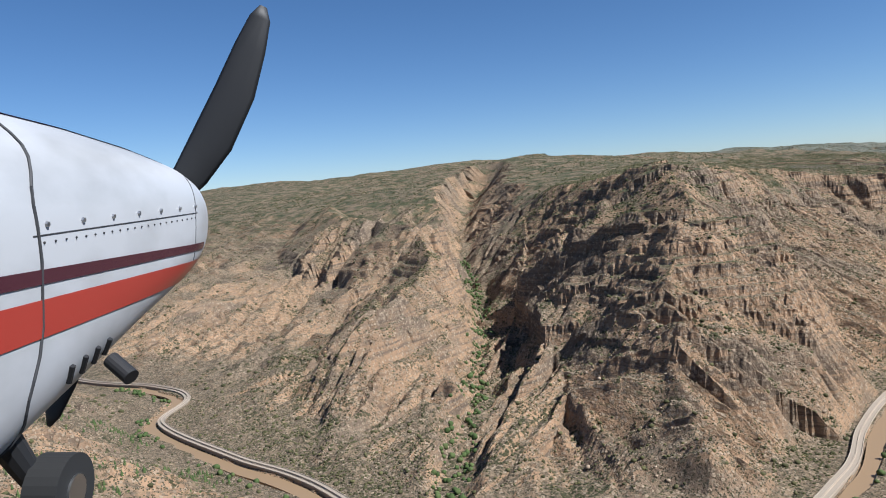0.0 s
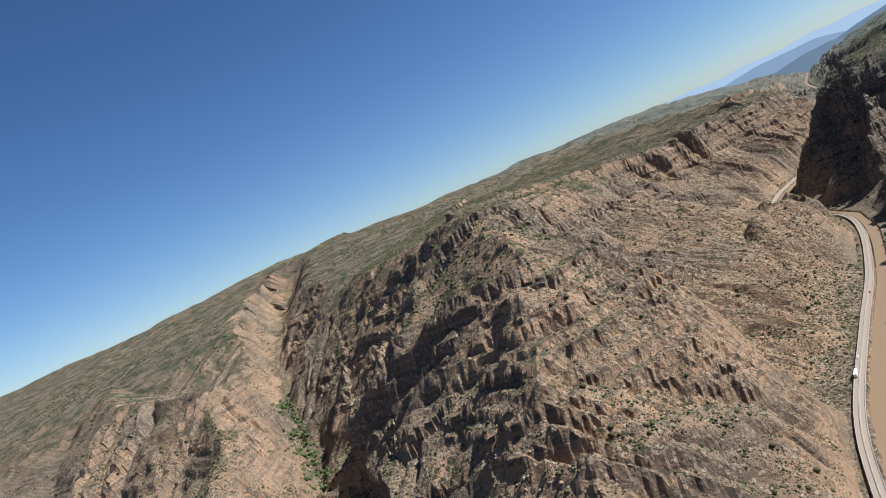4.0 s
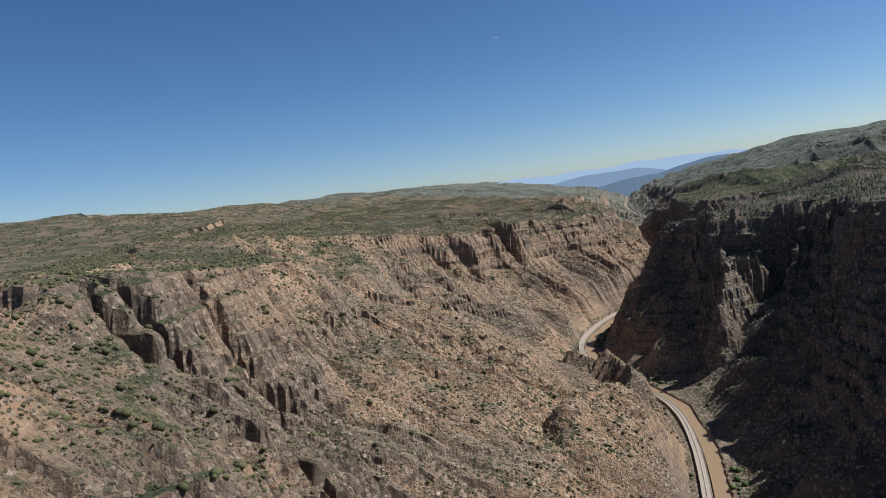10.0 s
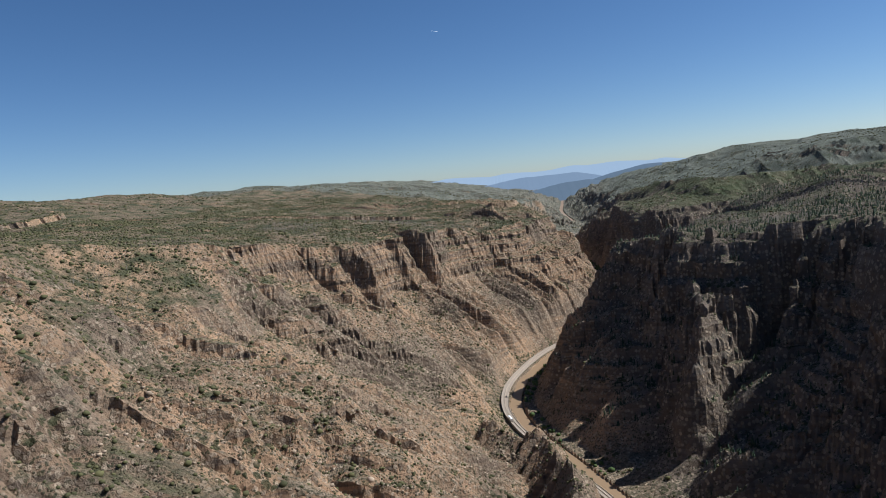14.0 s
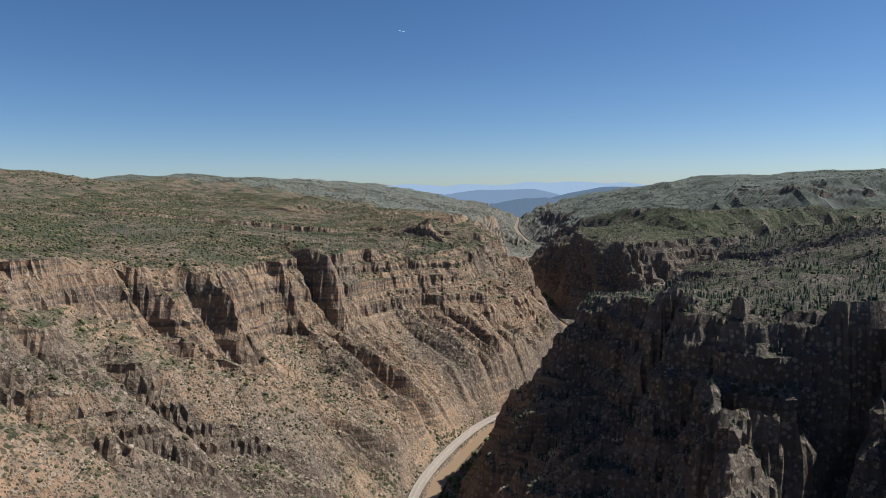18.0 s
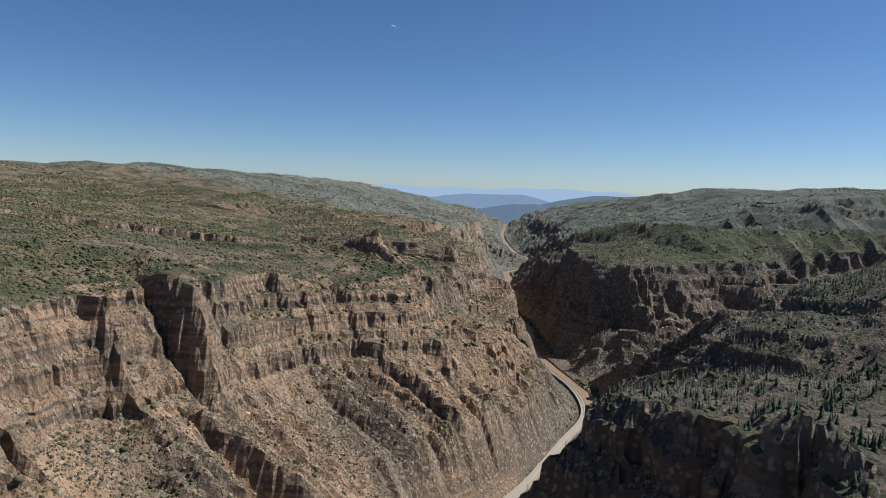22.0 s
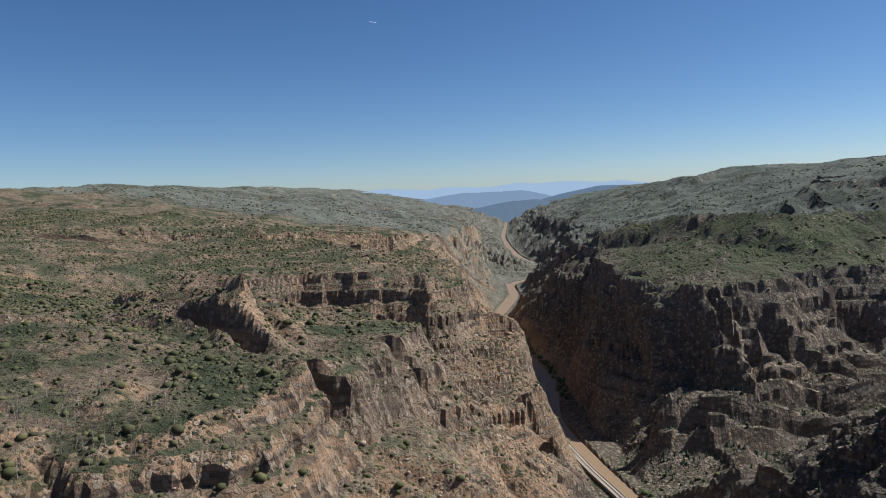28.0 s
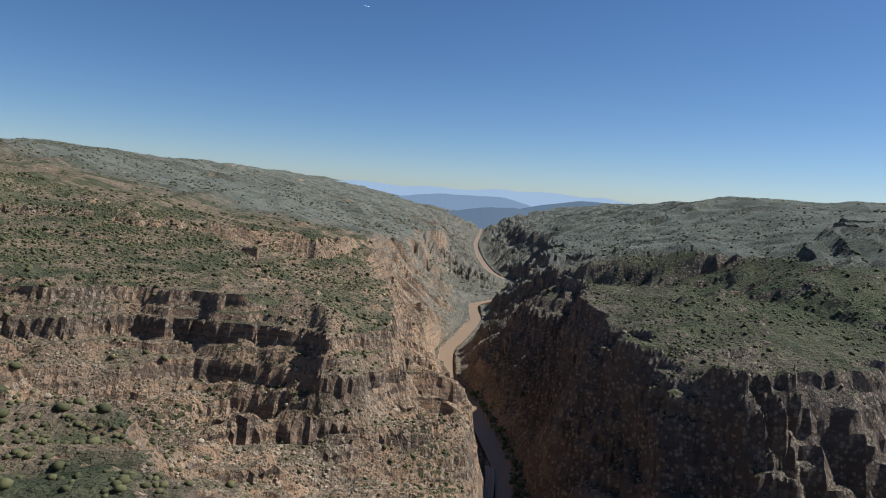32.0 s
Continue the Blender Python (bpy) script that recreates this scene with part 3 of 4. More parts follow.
def ribbon(name, pts, offset, width, z, thick, material):
    bm = bmesh.new()
    rows = []
    for k, p in enumerate(pts):
        a, c = pts[max(0, k - 1)], pts[min(len(pts) - 1, k + 1)]
        d = (c - a).normalized()
        zz = z + float(river_z(p.y))
        n = Vector((-d.y, d.x))
        w = width * (float(breadth(p.y)) if offset == 0 else 1)
        l, r = p + n * (offset + w / 2), p + n * (offset - w / 2)
        rows.append([bm.verts.new((v.x, v.y, h)) for v, h in ((l, zz), (r, zz), (r, zz - thick), (l, zz - thick))])
    for a, c in zip(rows[:-1], rows[1:]):
        for k in range(4):
            bm.faces.new((a[k], c[k], c[(k + 1) % 4], a[(k + 1) % 4]))
    me = bpy.data.meshes.new(name)
    bm.normal_update()
    bm.to_mesh(me)
    bm.free()
    me.materials.append(material)
    return new(name, me)


COURSE = smooth_line(RIVER)
HIGHWAY = [p for p in COURSE if p.y < 815]
tagged(ribbon("water", COURSE, 0, 7.6, 0.0, 1.0, WATER), "muddy brown river in the canyon floor", "river", kind="structure")
tagged(ribbon("road_upper", HIGHWAY, 8.2, 1.9, 2.6, 2.6, ROAD), "pale concrete carriageway along the foot of the slope", "road", kind="structure")
tagged(ribbon("road_lower", HIGHWAY, 5.9, 1.9, 2.0, 2.0, ROAD), "pale concrete carriageway on a wall beside the river", "road", kind="structure")
for off, top in ((9.25, 2.95), (7.15, 2.95), (6.93, 2.35), (4.87, 2.35)):
    tagged(ribbon("parapet", HIGHWAY, off, 0.16, top, 0.8, PARAPET), "low concrete parapet along the highway", "barrier", kind="structure")
tagged(ribbon("pavement", HIGHWAY, 7.04, 0.08, 1.9, 1.2, VERGE), "dark gravel strip between two carriageways", "verge", kind="structure")


# ---- plants ----
def sample(x, y):
    """Height and steepness of the built ground."""
    xs, ys, zz, steep = SAMPLES["ground"]
    i = np.clip(np.searchsorted(xs, x) - 1, 0, len(xs) - 2)
    j = np.clip(np.searchsorted(ys, y) - 1, 0, len(ys) - 2)
    u, v = (x - xs[i]) / (xs[i + 1] - xs[i]), (y - ys[j]) / (ys[j + 1] - ys[j])
    z = (zz[j, i] * (1 - u) + zz[j, i + 1] * u) * (1 - v) + (zz[j + 1, i] * (1 - u) + zz[j + 1, i + 1] * u) * v
    return z, steep[j, i]


RNG = np.random.default_rng(5)


def clump_shapes(count, detail):
    """Some uneven leafy lumps: points and triangles of each."""
    shapes = []
    for k in range(count):
        bm = bmesh.new()
        bmesh.ops.create_icosphere(bm, subdivisions=detail, radius=1.0)
        for v in bm.verts:
            v.co *= 1 + 0.55 * noise.noise(v.co * 1.7 + Vector((k * 7.1, 0, 0)))
            v.co.z = v.co.z * 0.75 + 0.35
        shapes.append((np.array([v.co[:] for v in bm.verts]), np.array([[v.index for v in f.verts] for f in bm.faces])))
        bm.free()
    return shapes


def cone_shapes(count):
    """Uneven narrow conifers, with ragged tiers."""
    shapes = []
    for k in range(count):
        rnd = random.Random(k)
        pts, tri = [], []
        tiers = 4
        for t in range(tiers):
            low, high = t / tiers * 0.85, min(1.0, (t + 1.6) / tiers)
            r = 0.26 * (1 - t / (tiers + 0.3))
            n0 = len(pts)
            for q in range(6):
                a = q * math.pi / 3 + t * 0.5
                rr = r * rnd.uniform(0.6, 1.25)
                pts.append((rr * math.cos(a), rr * math.sin(a), low + rnd.uniform(-0.04, 0.05)))
            pts.append((rnd.uniform(-0.02, 0.02), rnd.uniform(-0.02, 0.02), high))
            tri += [(n0 + q, n0 + (q + 1) % 6, n0 + 6) for q in range(6)]
        shapes.append((np.array(pts), np.array(tri)))
    return shapes


def snag_shapes(count):
    """Bare dead trunks with a few stubs."""
    shapes = []
    for k in range(count):
        rnd = random.Random(k + 50)
        pts, tri = [], []

        def spike(p, q, r):
            n0 = len(pts)
            for w in range(3):
                a = w * 2.094
                pts.append((p[0] + r * math.cos(a), p[1] + r * math.sin(a), p[2]))
            pts.append(q)
            tri.extend([(n0, n0 + 1, n0 + 3), (n0 + 1, n0 + 2, n0 + 3), (n0 + 2, n0, n0 + 3)])

        spike((0, 0, 0), (rnd.uniform(-0.06, 0.06), rnd.uniform(-0.06, 0.06), 1), 0.04)
        for w in range(4):
            a, h = rnd.uniform(0, 6.28), rnd.uniform(0.35, 0.85)
            spike((0, 0, h), (0.14 * math.cos(a), 0.14 * math.sin(a), h + 0.1), 0.015)
        shapes.append((np.array(pts), np.array(tri)))
    return shapes


def strew(name, shapes, x, y, z, size, tall, material):
    """One mesh of many plants."""
    which = RNG.integers(0, len(shapes), len(x))
    turn = RNG.uniform(0, 6.283, len(x))
    cos, sin_ = np.cos(turn), np.sin(turn)
    verts, faces, n0 = [], [], 0
    for k, (p, t) in enumerate(shapes):
        m = which == k
        c, d = cos[m][:, None], sin_[m][:, None]
        w = size[m][:, None]
        vx = x[m][:, None] + w * (p[:, 0] * c - p[:, 1] * d)
        vy = y[m][:, None] + w * (p[:, 0] * d + p[:, 1] * c)
        vz = z[m][:, None] + tall[m][:, None] * p[:, 2]
        verts.append(np.stack([vx, vy, vz], -1).reshape(-1, 3))
        faces.append((t[None] + (n0 + np.arange(m.sum()) * len(p))[:, None, None]).reshape(-1, 3))
        n0 += m.sum() * len(p)
    co, tri = np.concatenate(verts).astype(np.float32), np.concatenate(faces).astype(np.int32)
    me = bpy.data.meshes.new(name)
    me.vertices.add(len(co))
    me.vertices.foreach_set("co", co.ravel())
    me.loops.add(tri.size)
    me.loops.foreach_set("vertex_index", tri.ravel())
    me.polygons.add(len(tri))
    me.polygons.foreach_set("loop_start", np.arange(0, tri.size, 3, dtype=np.int32))
    me.update(calc_edges=True)
    me.materials.append(material)
    return new(name, me)


def patch(n, x0, x1, y0, y1):
    x, y = RNG.uniform(x0, x1, n), RNG.uniform(y0, y1, n)
    z, steep = sample(x, y)
    dr, _, side, _ = near_line(x, y, RIVER)
    return x, y, z, steep, dr, side


BUSHES, CONES, SNAGS = clump_shapes(7, 1), cone_shapes(6), snag_shapes(6)

# low scrub on the slopes and benches
x, y, z, steep, dr, side = patch(300000, -420, 330, -620, 960)
want = (1 - ramp(steep, 1.0, 1.8)) * (0.3 + 0.9 * ramp(fbm(x / 40, y / 40, 3, 201), -0.5, 0.6)) * (0.7 + 0.3 * ramp(z, 50, 110))
keep = (RNG.random(len(x)) < want * np.where(side > 0, 0.95, 0.3)) & (dr > 11)
x, y, z = x[keep], y[keep], z[keep]
r = RNG.uniform(0.34, 0.80, len(x)) * (1 + 0.8 * (RNG.random(len(x)) < 0.1))
tagged(strew("scrub", BUSHES, x, y, z - 0.15, r, r, SCRUB), "low dark green scrub dotted over the rocky slopes", "scrub", kind="stuff")

# loose blocks below the cliffs
x, y, z, steep, dr, side = patch(150000, -330, 230, -480, 900)
keep = (RNG.random(len(x)) < 0.45 * ramp(steep, 0.5, 0.8) * (1 - ramp(steep, 1.2, 1.8)) * (1 - ramp(z, 92, 100)) * (0.2 + 0.8 * ramp(fbm(x / 30, y / 30, 3, 251), -0.3, 0.5))) & (dr > 18)
x, y, z = x[keep], y[keep], z[keep]
r = RNG.uniform(0.3, 0.75, len(x)) * (1 + 1.0 * (RNG.random(len(x)) < 0.06))
tagged(strew("boulders", clump_shapes(6, 1), x, y, z - r * 0.3, r, r * 0.9, BOULDER), "loose tan boulders strewn over the slopes", "boulders", kind="stuff")

# brush of the high ground farther off
x, y, z, steep, dr, side = patch(60000, -1300, 1300, -700, 2600)
near = (x > -420) & (x < 330) & (y < 960) & (y > -620)
keep = ~near & (RNG.random(len(x)) < (1 - ramp(steep, 0.8, 1.5)) * (0.2 + 0.8 * ramp(fbm(x / 120, y / 120, 3, 211), -0.4, 0.5))) & (dr > 25)
x, y, z = x[keep], y[keep], z[keep]
r = RNG.uniform(0.9, 2.2, len(x))
tagged(strew("brush", clump_shapes(5, 1), x, y, z - 0.3, r, r * 0.8, SCRUB), "olive green brush covering the plateau", "brush", kind="stuff")

# conifers on the shaded side
x, y, z, steep, dr, side = patch(110000, -60, 480, -420, 960)
want = (0.15 + 0.85 * ramp(fbm(x / 55, y / 55, 3, 221), -0.3, 0.4)) * (1 - ramp(steep, 0.9, 1.5)) * ramp(z, 8, 22) * (1 - ramp(y, 680, 740))
keep = (side < 0) & (dr > 18) & (RNG.random(len(x)) < want * 0.75)
x, y, z = x[keep], y[keep], z[keep]
h = RNG.uniform(1.4, 3.6, len(x))
FOREST = (x, y, z, h)
tagged(strew("conifer_wood", CONES, x, y, z - 0.2, h * 0.9, h, NEEDLES), "dark green conifers on shaded canyon slopes", "wood", kind="stuff")

x, y, z, steep, dr, side = patch(9000, -700, -40, -700, -515)
keep = (side < 0) & (dr > 14) & (RNG.random(len(x)) < 0.75 * ramp(fbm(x / 60, y / 60, 3, 225), -0.4, 0.2))
x, y, z = x[keep], y[keep], z[keep]
h = RNG.uniform(1.6, 3.6, len(x))
tagged(strew("bank_wood", CONES, x, y, z - 0.2, h * 1.2, h, LEAFY), "green trees on the low ground beside the river", "wood", kind="stuff")

# standing dead trunks where fire went through
x, y, z, steep, dr, side = patch(70000, -220, 260, 40, 480)
want = (0.4 * ramp(fbm(x / 45, y / 45, 3, 231), 0.0, 0.5) + np.where(side < 0, 0.55 * ramp(fbm(x / 30, y / 30, 2, 235), -0.5, 0.3), 0)) * (1 - ramp(steep, 0.9, 1.6)) * ramp(z, 45, 60)
keep = (dr > 25) & (RNG.random(len(x)) < want * 0.8)
x, y, z = x[keep], y[keep], z[keep]
h = RNG.uniform(1.6, 3.8, len(x))
tagged(strew("dead_trees", SNAGS, x, y, z - 0.1, h, h, SNAG), "bare grey burnt trunks standing on the benches", "dead trees", kind="stuff")

# leafy growth along the far bank and up the creek
x, y, z, steep, dr, side = patch(60000, -520, 240, -560, 1000)
cd = near_line(x, y, CREEK)[0]
bank = (side < 0) & (dr > 4.6) & (dr < 12) & (RNG.random(len(x)) < 0.8 * ramp(fbm(x / 30, y / 30, 2, 241), -0.5, 0.3))
creek = (cd < 9) & (z < 75) & (RNG.random(len(x)) < 0.8)
keep = bank | creek
x, y, z = x[keep], y[keep], z[keep]
r = RNG.uniform(0.7, 1.7, len(x))
tagged(strew("bank_trees", clump_shapes(5, 2), x, y, z, r, r * 1.3, LEAFY), "leafy green trees lining the creek and the river bank", "trees", kind="stuff")

# ---- far hills ----
def far_ridge(name, y, x0, x1, base, top, seed, wave, material):
    xs = np.linspace(x0, x1, 160)
    h = base + (top - base) * np.sin(np.clip((xs - x0) / (x1 - x0), 0, 1) * math.pi) ** 0.8 + wave * (fbm(xs / 260, xs * 0 + seed, 5, seed) + 0.7 * ridged(xs / 330, xs * 0 + 0.5, seed + 1))
    bm = bmesh.new()
    rows = []
    for x, z in zip(xs, h):
        rows.append([bm.verts.new(v) for v in ((x, y - 500, -30), (x, y, z), (x, y + 200, -30))])
    for a, c in zip(rows[:-1], rows[1:]):
        for k in range(2):
            bm.faces.new((a[k], c[k], c[k + 1], a[k + 1]))
    me = bpy.data.meshes.new(name)
    bm.to_mesh(me)
    bm.free()
    me.materials.append(material)
    return tagged(new(name, me), "pale blue hazy mountain range far off", "mountain", kind="structure")


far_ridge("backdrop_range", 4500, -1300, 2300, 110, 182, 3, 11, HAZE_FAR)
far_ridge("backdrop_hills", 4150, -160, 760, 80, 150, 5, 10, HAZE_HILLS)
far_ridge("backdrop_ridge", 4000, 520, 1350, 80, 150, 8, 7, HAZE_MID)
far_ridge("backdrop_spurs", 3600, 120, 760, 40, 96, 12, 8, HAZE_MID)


# ---- single things ----
def part(name, bm, material, parent, label=""):
    me = bpy.data.meshes.new(name)
    bm.normal_update()
    bm.to_mesh(me)
    bm.free()
    me.materials.append(material)
    ob = new(name, me)
    ob.parent = parent
    return tagged(ob, label)


def mesh_of(pts, tri):
    bm = bmesh.new()
    vs = [bm.verts.new(p) for p in pts]
    for t in tri:
        bm.faces.new([vs[k] for k in t])
    return bm


def rod(bm, a, b, r0, r1, sides=7):
    """A tapered rod added to bm."""
    a, b = Vector(a), Vector(b)
    q = (b - a).to_track_quat("Z", "Y")
    rings = []
    for p, r in ((a, r0), (b, r1)):
        rings.append([bm.verts.new(p + q @ Vector((r * math.cos(k * 6.2832 / sides), r * math.sin(k * 6.2832 / sides), 0))) for k in range(sides)])
    for k in range(sides):
        bm.faces.new((rings[0][k], rings[0][(k + 1) % sides], rings[1][(k + 1) % sides], rings[1][k]))
    bm.faces.new(rings[0][::-1])
    bm.faces.new(rings[1])


def box(bm, x0, x1, y0, y1, z0, z1, bevel=0.0):
    made = bmesh.ops.create_cube(bm, size=1.0)["verts"]
    for v in made:
        v.co = Vector((x0 + (v.co.x + 0.5) * (x1 - x0), y0 + (v.co.y + 0.5) * (y1 - y0), z0 + (v.co.z + 0.5) * (z1 - z0)))
    if bevel:
        edges = list({e for v in made for e in v.link_edges})
        bmesh.ops.bevel(bm, geom=edges, offset=bevel, segments=2, affect="EDGES")


BARK = plain("bark", (0.09, 0.065, 0.045), 0.95)


def conifer(seed):
    rnd = random.Random(seed)
    root = new("conifer")
    root.empty_display_size = 0.2
    bm = bmesh.new()
    rod(bm, (0, 0, -0.25), (rnd.uniform(-0.05, 0.05), 0, 3.4), 0.09, 0.02, 6)
    part("trunk", bm, BARK, root)
    pts, tri = [], []
    for t in range(9):
        z, r = 0.45 + t * 0.36, 0.78 * (1 - t / 9.6)
        for k in range(7):
            a = k * 6.2832 / 7 + t * 0.7 + rnd.uniform(-0.25, 0.25)
            rr = r * rnd.uniform(0.6, 1.25)
            n0 = len(pts)
            ca, sa = math.cos(a), math.sin(a)
            w = 0.24 * (1 - t / 11)
            pts += [(0.03 * ca, 0.03 * sa, z + 0.30), (rr * ca, rr * sa, z - 0.12 + rnd.uniform(-0.06, 0.06)),
                    (0.6 * rr * ca - w * sa, 0.6 * rr * sa + w * ca, z - 0.02), (0.6 * rr * ca + w * sa, 0.6 * rr * sa - w * ca, z - 0.02)]
            tri += [(n0, n0 + 2, n0 + 1), (n0, n0 + 1, n0 + 3), (n0 + 1, n0 + 2, n0 + 3), (n0, n0 + 3, n0 + 2)]
    part("crown", mesh_of(pts, tri), NEEDLES, root)
    return tagged(root, "dark green conifer standing on a rocky canyon rim", "tree", "conifers on the rim")


fx, fy, fz, fh = FOREST
close = np.nonzero((fx < 190) & (fy > 190) & (fy < 420) & (fz > 60))[0][:230]
makers = [conifer(k) for k in range(4)]
for n, k in enumerate(close):
    size = fh[k] / 3.7
    m = pose(fx[k] + 0.9, fy[k] + 0.7, float(sample(np.array([fx[k] + 0.9]), np.array([fy[k] + 0.7]))[0][0]), 0, 0, n * 37 % 360)
    if n < 4:
        makers[n].matrix_basis = m
        makers[n].scale = (size, size, size)
    else:
        made = copy_thing(makers[n % 4], m)
        made.scale = (size, size, size)


# vehicles on the highway
def wheel_into(root, x, y, r, w):
    bm = bmesh.new()
    rod(bm, (x - w / 2, y, r), (x + w / 2, y, r), r, r, 12)
    tyre = part("wheel", bm, RUBBER, root)
    bm = bmesh.new()
    rod(bm, (x - w / 2 - 0.005, y, r), (x + w / 2 + 0.005, y, r), r * 0.55, r * 0.55, 10)
    part("rim", bm, METAL, tyre)


RUBBER = plain("rubber", (0.012, 0.012, 0.012), 0.85)
METAL = plain("brushed_metal", (0.5, 0.5, 0.5), 0.35, 1.0)
GLASS = plain("dark_glass", (0.02, 0.025, 0.03), 0.08)


def car(paint, label):
    root = new("car")
    bm = bmesh.new()
    box(bm, -0.46, 0.46, -1.15, 1.15, 0.14, 0.46, 0.06)
    part("body", bm, paint, root)
    bm = bmesh.new()
    box(bm, -0.40, 0.40, -0.75, 0.45, 0.44, 0.72, 0.09)
    part("windows", bm, GLASS, root)
    bm = bmesh.new()
    box(bm, -0.37, 0.37, -0.62, 0.30, 0.715, 0.75, 0.01)
    part("roof", bm, paint, root)
    for x in (-0.44, 0.44):
        for y in (-0.72, 0.72):
            wheel_into(root, x, y, 0.16, 0.1)
    return tagged(root, label, "car", "vehicles on the highway")


def truck(paint, label):
    root = new("truck")
    bm = bmesh.new()
    box(bm, -0.62, 0.62, -4.2, 2.0, 0.55, 1.95, 0.04)
    part("trailer", bm, paint, root)
    bm = bmesh.new()
    box(bm, -0.58, 0.58, 2.2, 3.6, 0.3, 1.6, 0.1)
    part("cab", bm, paint, root)
    bm = bmesh.new()
    box(bm, -0.5, 0.5, 3.56, 3.64, 0.95, 1.45, 0.03)
    part("windscreen", bm, GLASS, root)
    bm = bmesh.new()
    box(bm, -0.4, 0.4, -4.0, 3.4, 0.32, 0.55)
    part("chassis", bm, RUBBER, root)
    for x in (-0.5, 0.5):
        for y in (-3.6, -2.9, 2.4, 3.1):
            wheel_into(root, x, y, 0.26, 0.16)
    return tagged(root, label, "truck", "vehicles on the highway")


PAINTS = [plain("white_paint", (0.8, 0.8, 0.78), 0.3), plain("dark_paint", (0.05, 0.055, 0.065), 0.3), plain("red_car_paint", (0.35, 0.05, 0.04), 0.3)]


def on_road(ob, y, lane, top, back=False):
    k = min(range(1, len(COURSE) - 1), key=lambda q: abs(COURSE[q].y - y) + (1000 if abs(COURSE[q].x) > 300 else 0))
    d = (COURSE[k + 1] - COURSE[k - 1]).normalized()
    p = COURSE[k] + Vector((-d.y, d.x)) * lane
    ob.matrix_basis = pose(p.x, p.y, top + float(river_z(COURSE[k].y)), 0, 0, math.degrees(math.atan2(-d.x, d.y)) + (180 if back else 0))


for kind, paint, y, lane, back, label in (
        (car, 0, -206, 8.6, False, "white car on the pale upper carriageway"), (truck, 0, -226, 8.4, False, "white box truck on the pale upper carriageway"),
        (truck, 0, 222, 8.4, False, "white box truck in the canyon bend"), (car, 1, 268, 6.2, True, "dark car on the lower carriageway"),
        (car, 1, 770, 6.2, True, "dark car beside the muddy river"), (car, 0, 748, 5.5, True, "white car beside the muddy river"),
        (truck, 0, 690, 8.4, False, "white box truck rounding the river bend"), (car, 2, -120, 6.2, True, "red car on the lower carriageway")):
    on_road(kind(PAINTS[paint], label), y, lane, 2.6 if lane > 7 else 2.0, back)


# ---- the aircraft, as it stands when the flight begins ----
SKIN = plain("white_aircraft_paint", (0.60, 0.61, 0.63), 0.38)
nt = SKIN.node_tree
grime, tone = nt.nodes.new("ShaderNodeTexNoise"), nt.nodes.new("ShaderNodeValToRGB")
grime.inputs["Scale"].default_value, grime.inputs["Detail"].default_value = 3.0, 9
tone.color_ramp.elements[0].position, tone.color_ramp.elements[0].color = 0.30, (0.27, 0.27, 0.268, 1)
tone.color_ramp.elements[1].position, tone.color_ramp.elements[1].color = 0.52, (0.42, 0.425, 0.435, 1)
nt.links.new(grime.outputs["Fac"], tone.inputs["Fac"])
nt.links.new(tone.outputs["Color"], nt.nodes["Principled BSDF"].inputs["Base Color"])
MAROON = plain("maroon_paint", (0.05, 0.012, 0.022), 0.25)
RED = plain("red_paint", (0.30, 0.034, 0.024), 0.32)
BLACK = plain("matt_black", (0.012, 0.012, 0.013), 0.6)
SEAM = plain("sealant", (0.03, 0.03, 0.032), 0.7)
aircraft = tagged(new("aircraft"), "white propeller aircraft nose with maroon and red stripes", "aircraft")
aircraft.matrix_basis = look((33.57, -711.10, 137.85), (-30.13, -634.48, 129.34), -4.83) @ Matrix(((1, 0, 0, 0), (0, 0, 1, 0), (0, -1, 0, 0), (0, 0, 0, 1)))
SHAPE = [(1.2, 0.46, -1.12, 0.56), (1.7, 0.48, -0.97, 0.55), (2.3, 0.50, -0.76, 0.53), (2.8, 0.51, -0.58, 0.50), (3.3, 0.50, -0.39, 0.46), (3.75, 0.47, -0.23, 0.42),
         (4.0, 0.43, -0.14, 0.38), (4.17, 0.37, -0.06, 0.32), (4.27, 0.29, 0.04, 0.24)]
SIDE_X, POWER = -1.33, 3.4


def girth(d):
    ds = [r[0] for r in SHAPE]
    top, low, half = (float(np.interp(d, ds, [r[k] for r in SHAPE])) for k in (1, 2, 3))
    back = max(0.0, d - 3.6)
    return top, low, half, SIDE_X - half - 0.05 * back ** 2 / 0.2


def skin_point(d, angle, lift=0.0):
    top, low, half, cx = girth(d)
    c, s2 = math.cos(angle), math.sin(angle)
    x = cx + (half + lift) * math.copysign(abs(c) ** (2 / POWER), c)
    z = (top + low) / 2 + ((top - low) / 2 + lift) * math.copysign(abs(s2) ** (2 / POWER), s2)
    return Vector((x, d, z))


def side_point(d, z, lift=0.0):
    top, low, half, cx = girth(d)
    v = min(0.999, abs((z - (top + low) / 2) / ((top - low) / 2)))
    return Vector((cx + half * (1 - v ** POWER) ** (1 / POWER) + lift, d, z))


def loft(rows, closed):
    bm = bmesh.new()
    grid = [[bm.verts.new(p) for p in row] for row in rows]
    n = len(grid[0])
    for a, b in zip(grid[:-1], grid[1:]):
        for k in range(n if closed else n - 1):
            f = bm.faces.new((a[k], a[(k + 1) % n], b[(k + 1) % n], b[k]))
            f.smooth = True
    return bm, grid


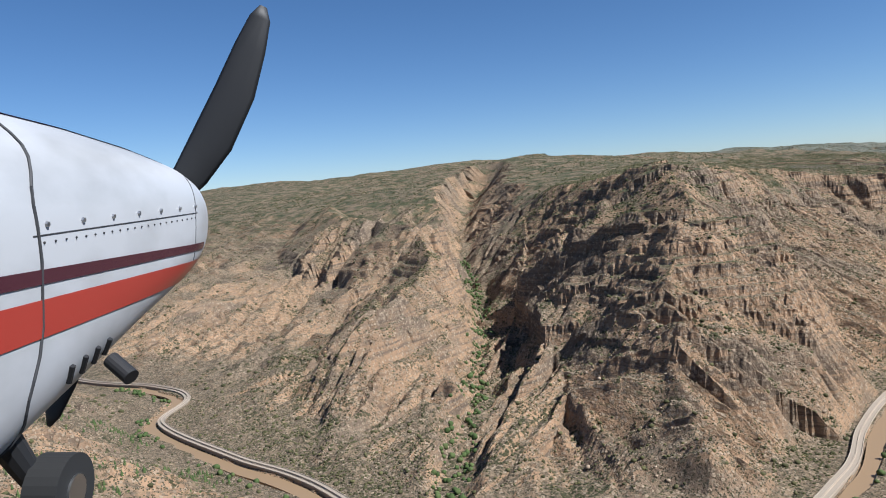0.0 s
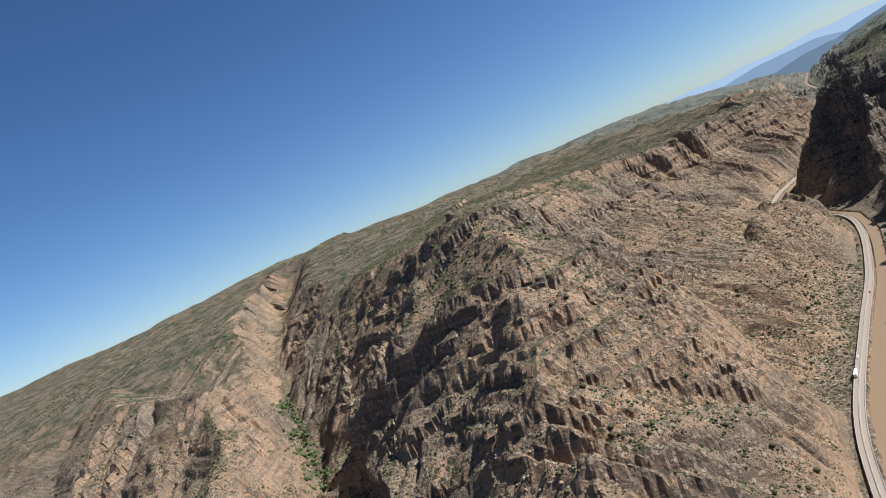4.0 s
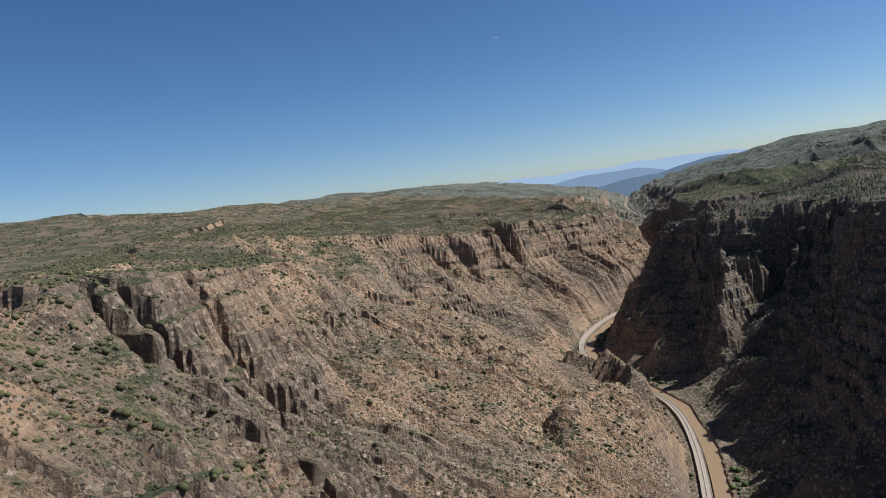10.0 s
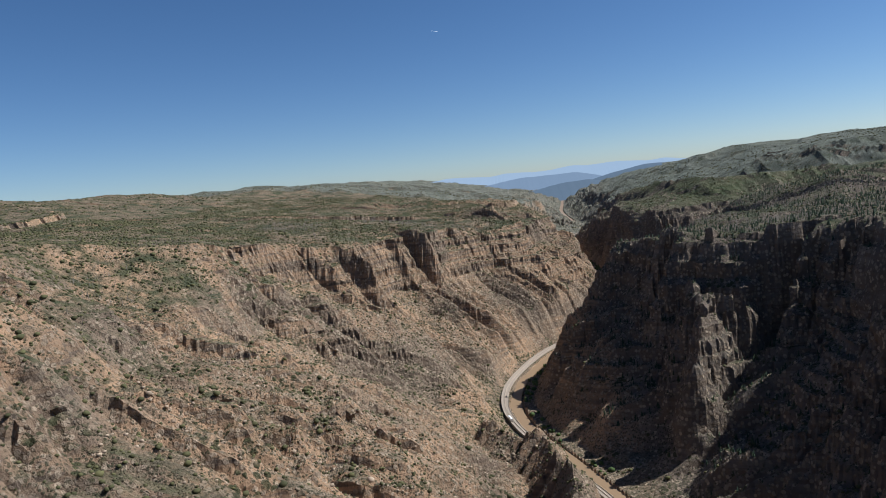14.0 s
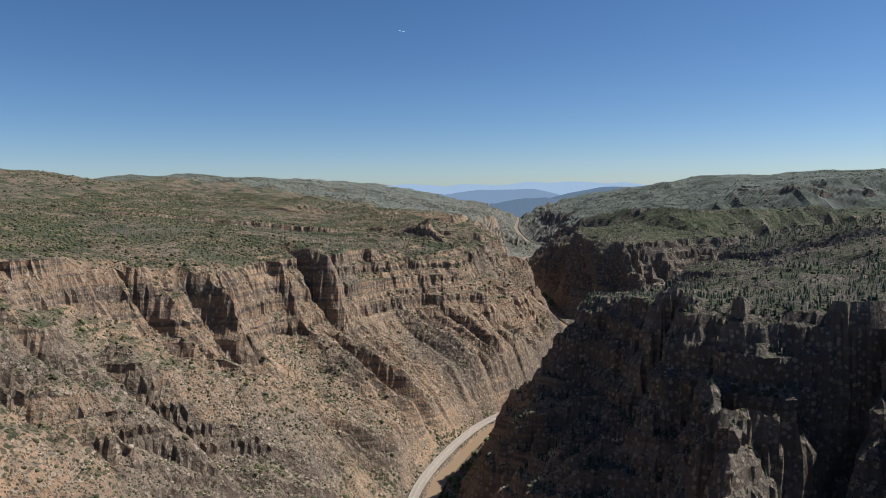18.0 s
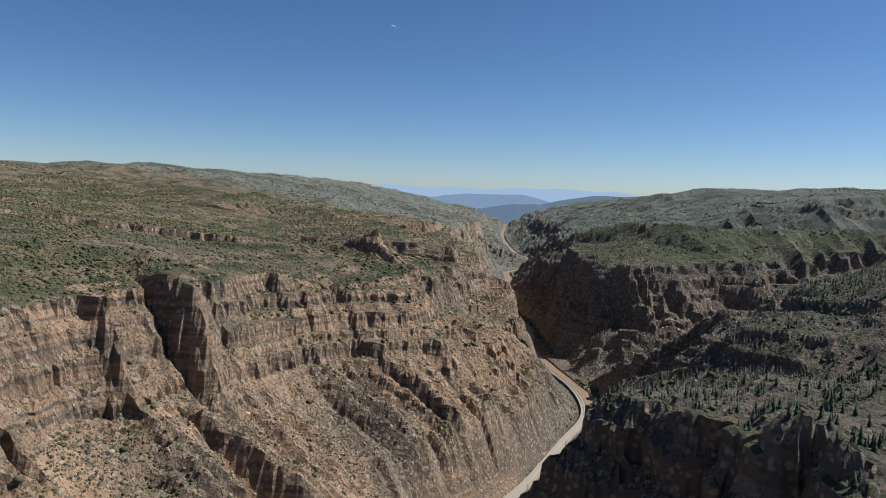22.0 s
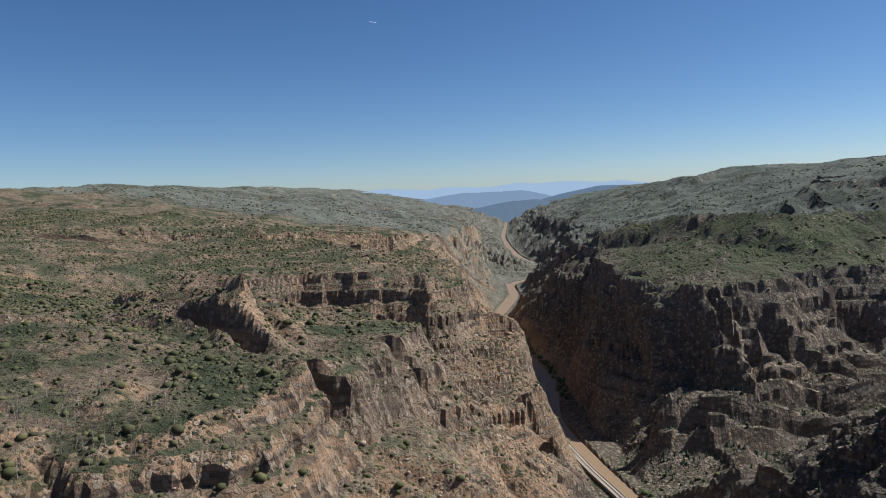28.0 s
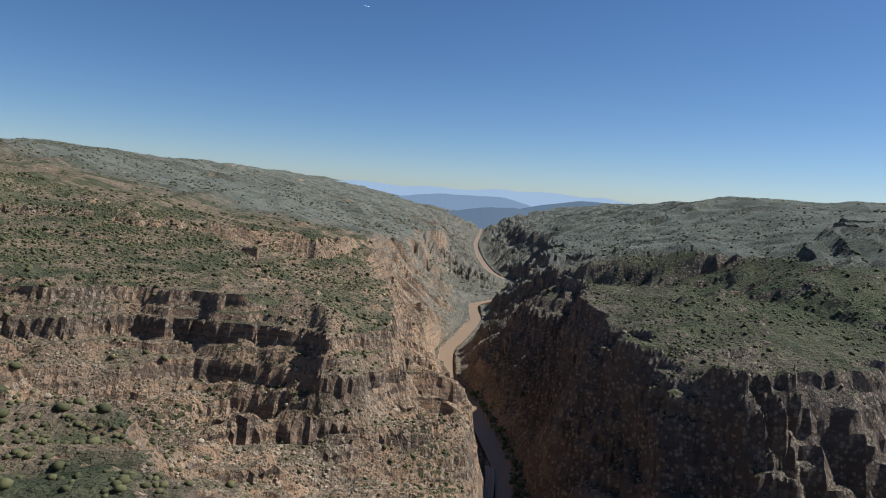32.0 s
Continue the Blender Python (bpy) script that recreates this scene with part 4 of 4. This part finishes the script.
depths = [1.2 + 3.07 * (k / 40) for k in range(41)]
bm, grid = loft([[skin_point(d, q * 6.2832 / 64) for q in range(64)] for d in depths], True)
bm.faces.new(grid[-1][::-1])
part("cowling", bm, SKIN, aircraft)
for name, material, lines, label in (("stripe", MAROON, ((2.087, -0.083, -0.134), (3.73, 0.027, -0.012)), "dark maroon stripe"), ("stripe", RED, ((2.087, -0.185, -0.317), (3.73, -0.064, -0.165)), "broad red stripe")):
    (d0, a0, b0), (d1, a1, b1) = lines
    rows = []
    for k in range(30):
        d = 1.25 + 2.72 * k / 29
        u = (d - d0) / (d1 - d0)
        za, zb = a0 + (a1 - a0) * u, b0 + (b1 - b0) * u
        rows.append([side_point(d, za + (zb - za) * q / 5, 0.004) for q in range(6)])
    part(name, loft(rows, False)[0], material, aircraft, label)
part("stripe", loft([[skin_point(d, radians(66 + q * 5), 0.004) for q in range(12)] for d in depths[:34]], False)[0], MAROON, aircraft, "maroon stripe along the top")


def tube(points, r, sides=6):
    bm = bmesh.new()
    for a, b in zip(points[:-1], points[1:]):
        rod(bm, a, b, r, r, sides)
    return bm


part("seam", tube([skin_point(2.29 + 0.02 * math.sin(q), radians(-88 + q * 6), 0.002) for q in range(24)], 0.006), SEAM, aircraft, "dark sealed gap between panels")
part("seam", tube([side_point(2.26 + 0.09 * q, 0.04 + 0.15 * q * 0.09 / 1.45, 0.0) for q in range(18)], 0.003), SEAM, aircraft, "thin lengthwise panel joint")
part("seam", tube([skin_point(3.76, radians(-60 + q * 6), 0.0) for q in range(18)], 0.0025), SEAM, aircraft, "thin panel joint round the nose bowl")
for q in range(7):
    d = 2.34 + 0.235 * q
    bm = bmesh.new()
    p = side_point(d, 0.075 + 0.15 * (d - 2.26) / 1.45, 0.0)
    rod(bm, p, p + Vector((0.008, 0, 0)), 0.011, 0.009, 10)
    part("fastener", bm, METAL, aircraft)
for q in range(22):
    d = 2.32 + 0.068 * q
    bm = bmesh.new()
    p = side_point(d, 0.015 + 0.15 * (d - 2.26) / 1.45, 0.0)
    rod(bm, p, p + Vector((0.004, 0, 0)), 0.005, 0.004, 6)
    part("rivet", bm, SEAM, aircraft)
for q in range(4):
    d, z = 2.53 + 0.1 * q, -0.46 + 0.02 * q
    bm = bmesh.new()
    rod(bm, side_point(d, z + 0.035, 0.006), side_point(d + 0.02, z - 0.03, 0.006), 0.012, 0.012, 8)
    part("louvre", bm, BLACK, aircraft, "dark cooling slot")
bm = bmesh.new()
rod(bm, (-1.26, 2.64, -0.42), (-1.165, 2.60, -0.48), 0.032, 0.032, 16)
part("exhaust_pipe", bm, BLACK, aircraft, "black stub exhaust pipe")


def blade(turn):
    line = [(-1.62, 0.34, 0.14), (-1.53, 0.45, 0.19), (-1.40, 0.66, 0.24), (-1.26, 0.96, 0.23), (-1.17, 1.22, 0.18), (-1.11, 1.40, 0.12), (-1.09, 1.47, 0.04)]
    hub = Vector((-1.74, 0, 0.20))
    rows = []
    for k, (x, z, w) in enumerate(line):
        a, c = line[max(0, k - 1)], line[min(len(line) - 1, k + 1)]
        t = Vector((c[0] - a[0], 0, c[1] - a[1])).normalized()
        n = Vector((t.z, 0, -t.x))
        p = Vector((x, 4.22, z))
        row = []
        for q in range(10):
            g = q * 6.2832 / 10
            row.append(p + n * (w / 2 * math.cos(g)) + Vector((0, 0.018 * math.sin(g) + 0.05 * math.cos(g) * (1 - k / 8), 0)))
        rows.append([hub + Vector((0, v.y, 0)) + Matrix.Rotation(turn, 3, "Y") @ Vector((v.x - hub.x, 0, v.z - hub.z)) for v in row])
    bm, grid = loft(rows, True)
    bm.faces.new(grid[-1])
    bm.faces.new(grid[0][::-1])
    return bm


part("propeller_blade", blade(0.0), BLACK, aircraft, "matt black curved propeller blade")
part("propeller_blade", blade(math.pi), BLACK, aircraft, "matt black curved propeller blade")
bm = bmesh.new()
rod(bm, (-1.74, 4.0, 0.20), (-1.74, 4.32, 0.20), 0.15, 0.06, 24)
part("spinner", bm, SKIN, aircraft)
bm = bmesh.new()
rod(bm, (-1.52, 2.35, -0.60), (-1.45, 2.5, -0.86), 0.06, 0.04, 12)
part("nose_leg", bm, BLACK, aircraft, "dark nose wheel leg")
bm = bmesh.new()
rod(bm, (-1.44, 2.5, -0.87), (-1.32, 2.5, -0.87), 0.135, 0.135, 28)
tyre = part("wheel", bm, RUBBER, aircraft, "black rubber nose wheel")
bm = bmesh.new()
rod(bm, (-1.45, 2.5, -0.87), (-1.312, 2.5, -0.87), 0.06, 0.06, 20)
part("hub", bm, METAL, tyre)


# a short vapour trail high in the west, its sunlit white put in as emission
bm = bmesh.new()
rod(bm, (-300, 4300, 1116), (-262, 4290, 1106), 0.3, 0.9, 8)
trail = part("vapour_trail", bm, glow("vapour", (0.75, 0.82, 0.9), 0.9), None)
tagged(trail, "thin white vapour trail in the blue sky", "vapour trail", kind="structure")
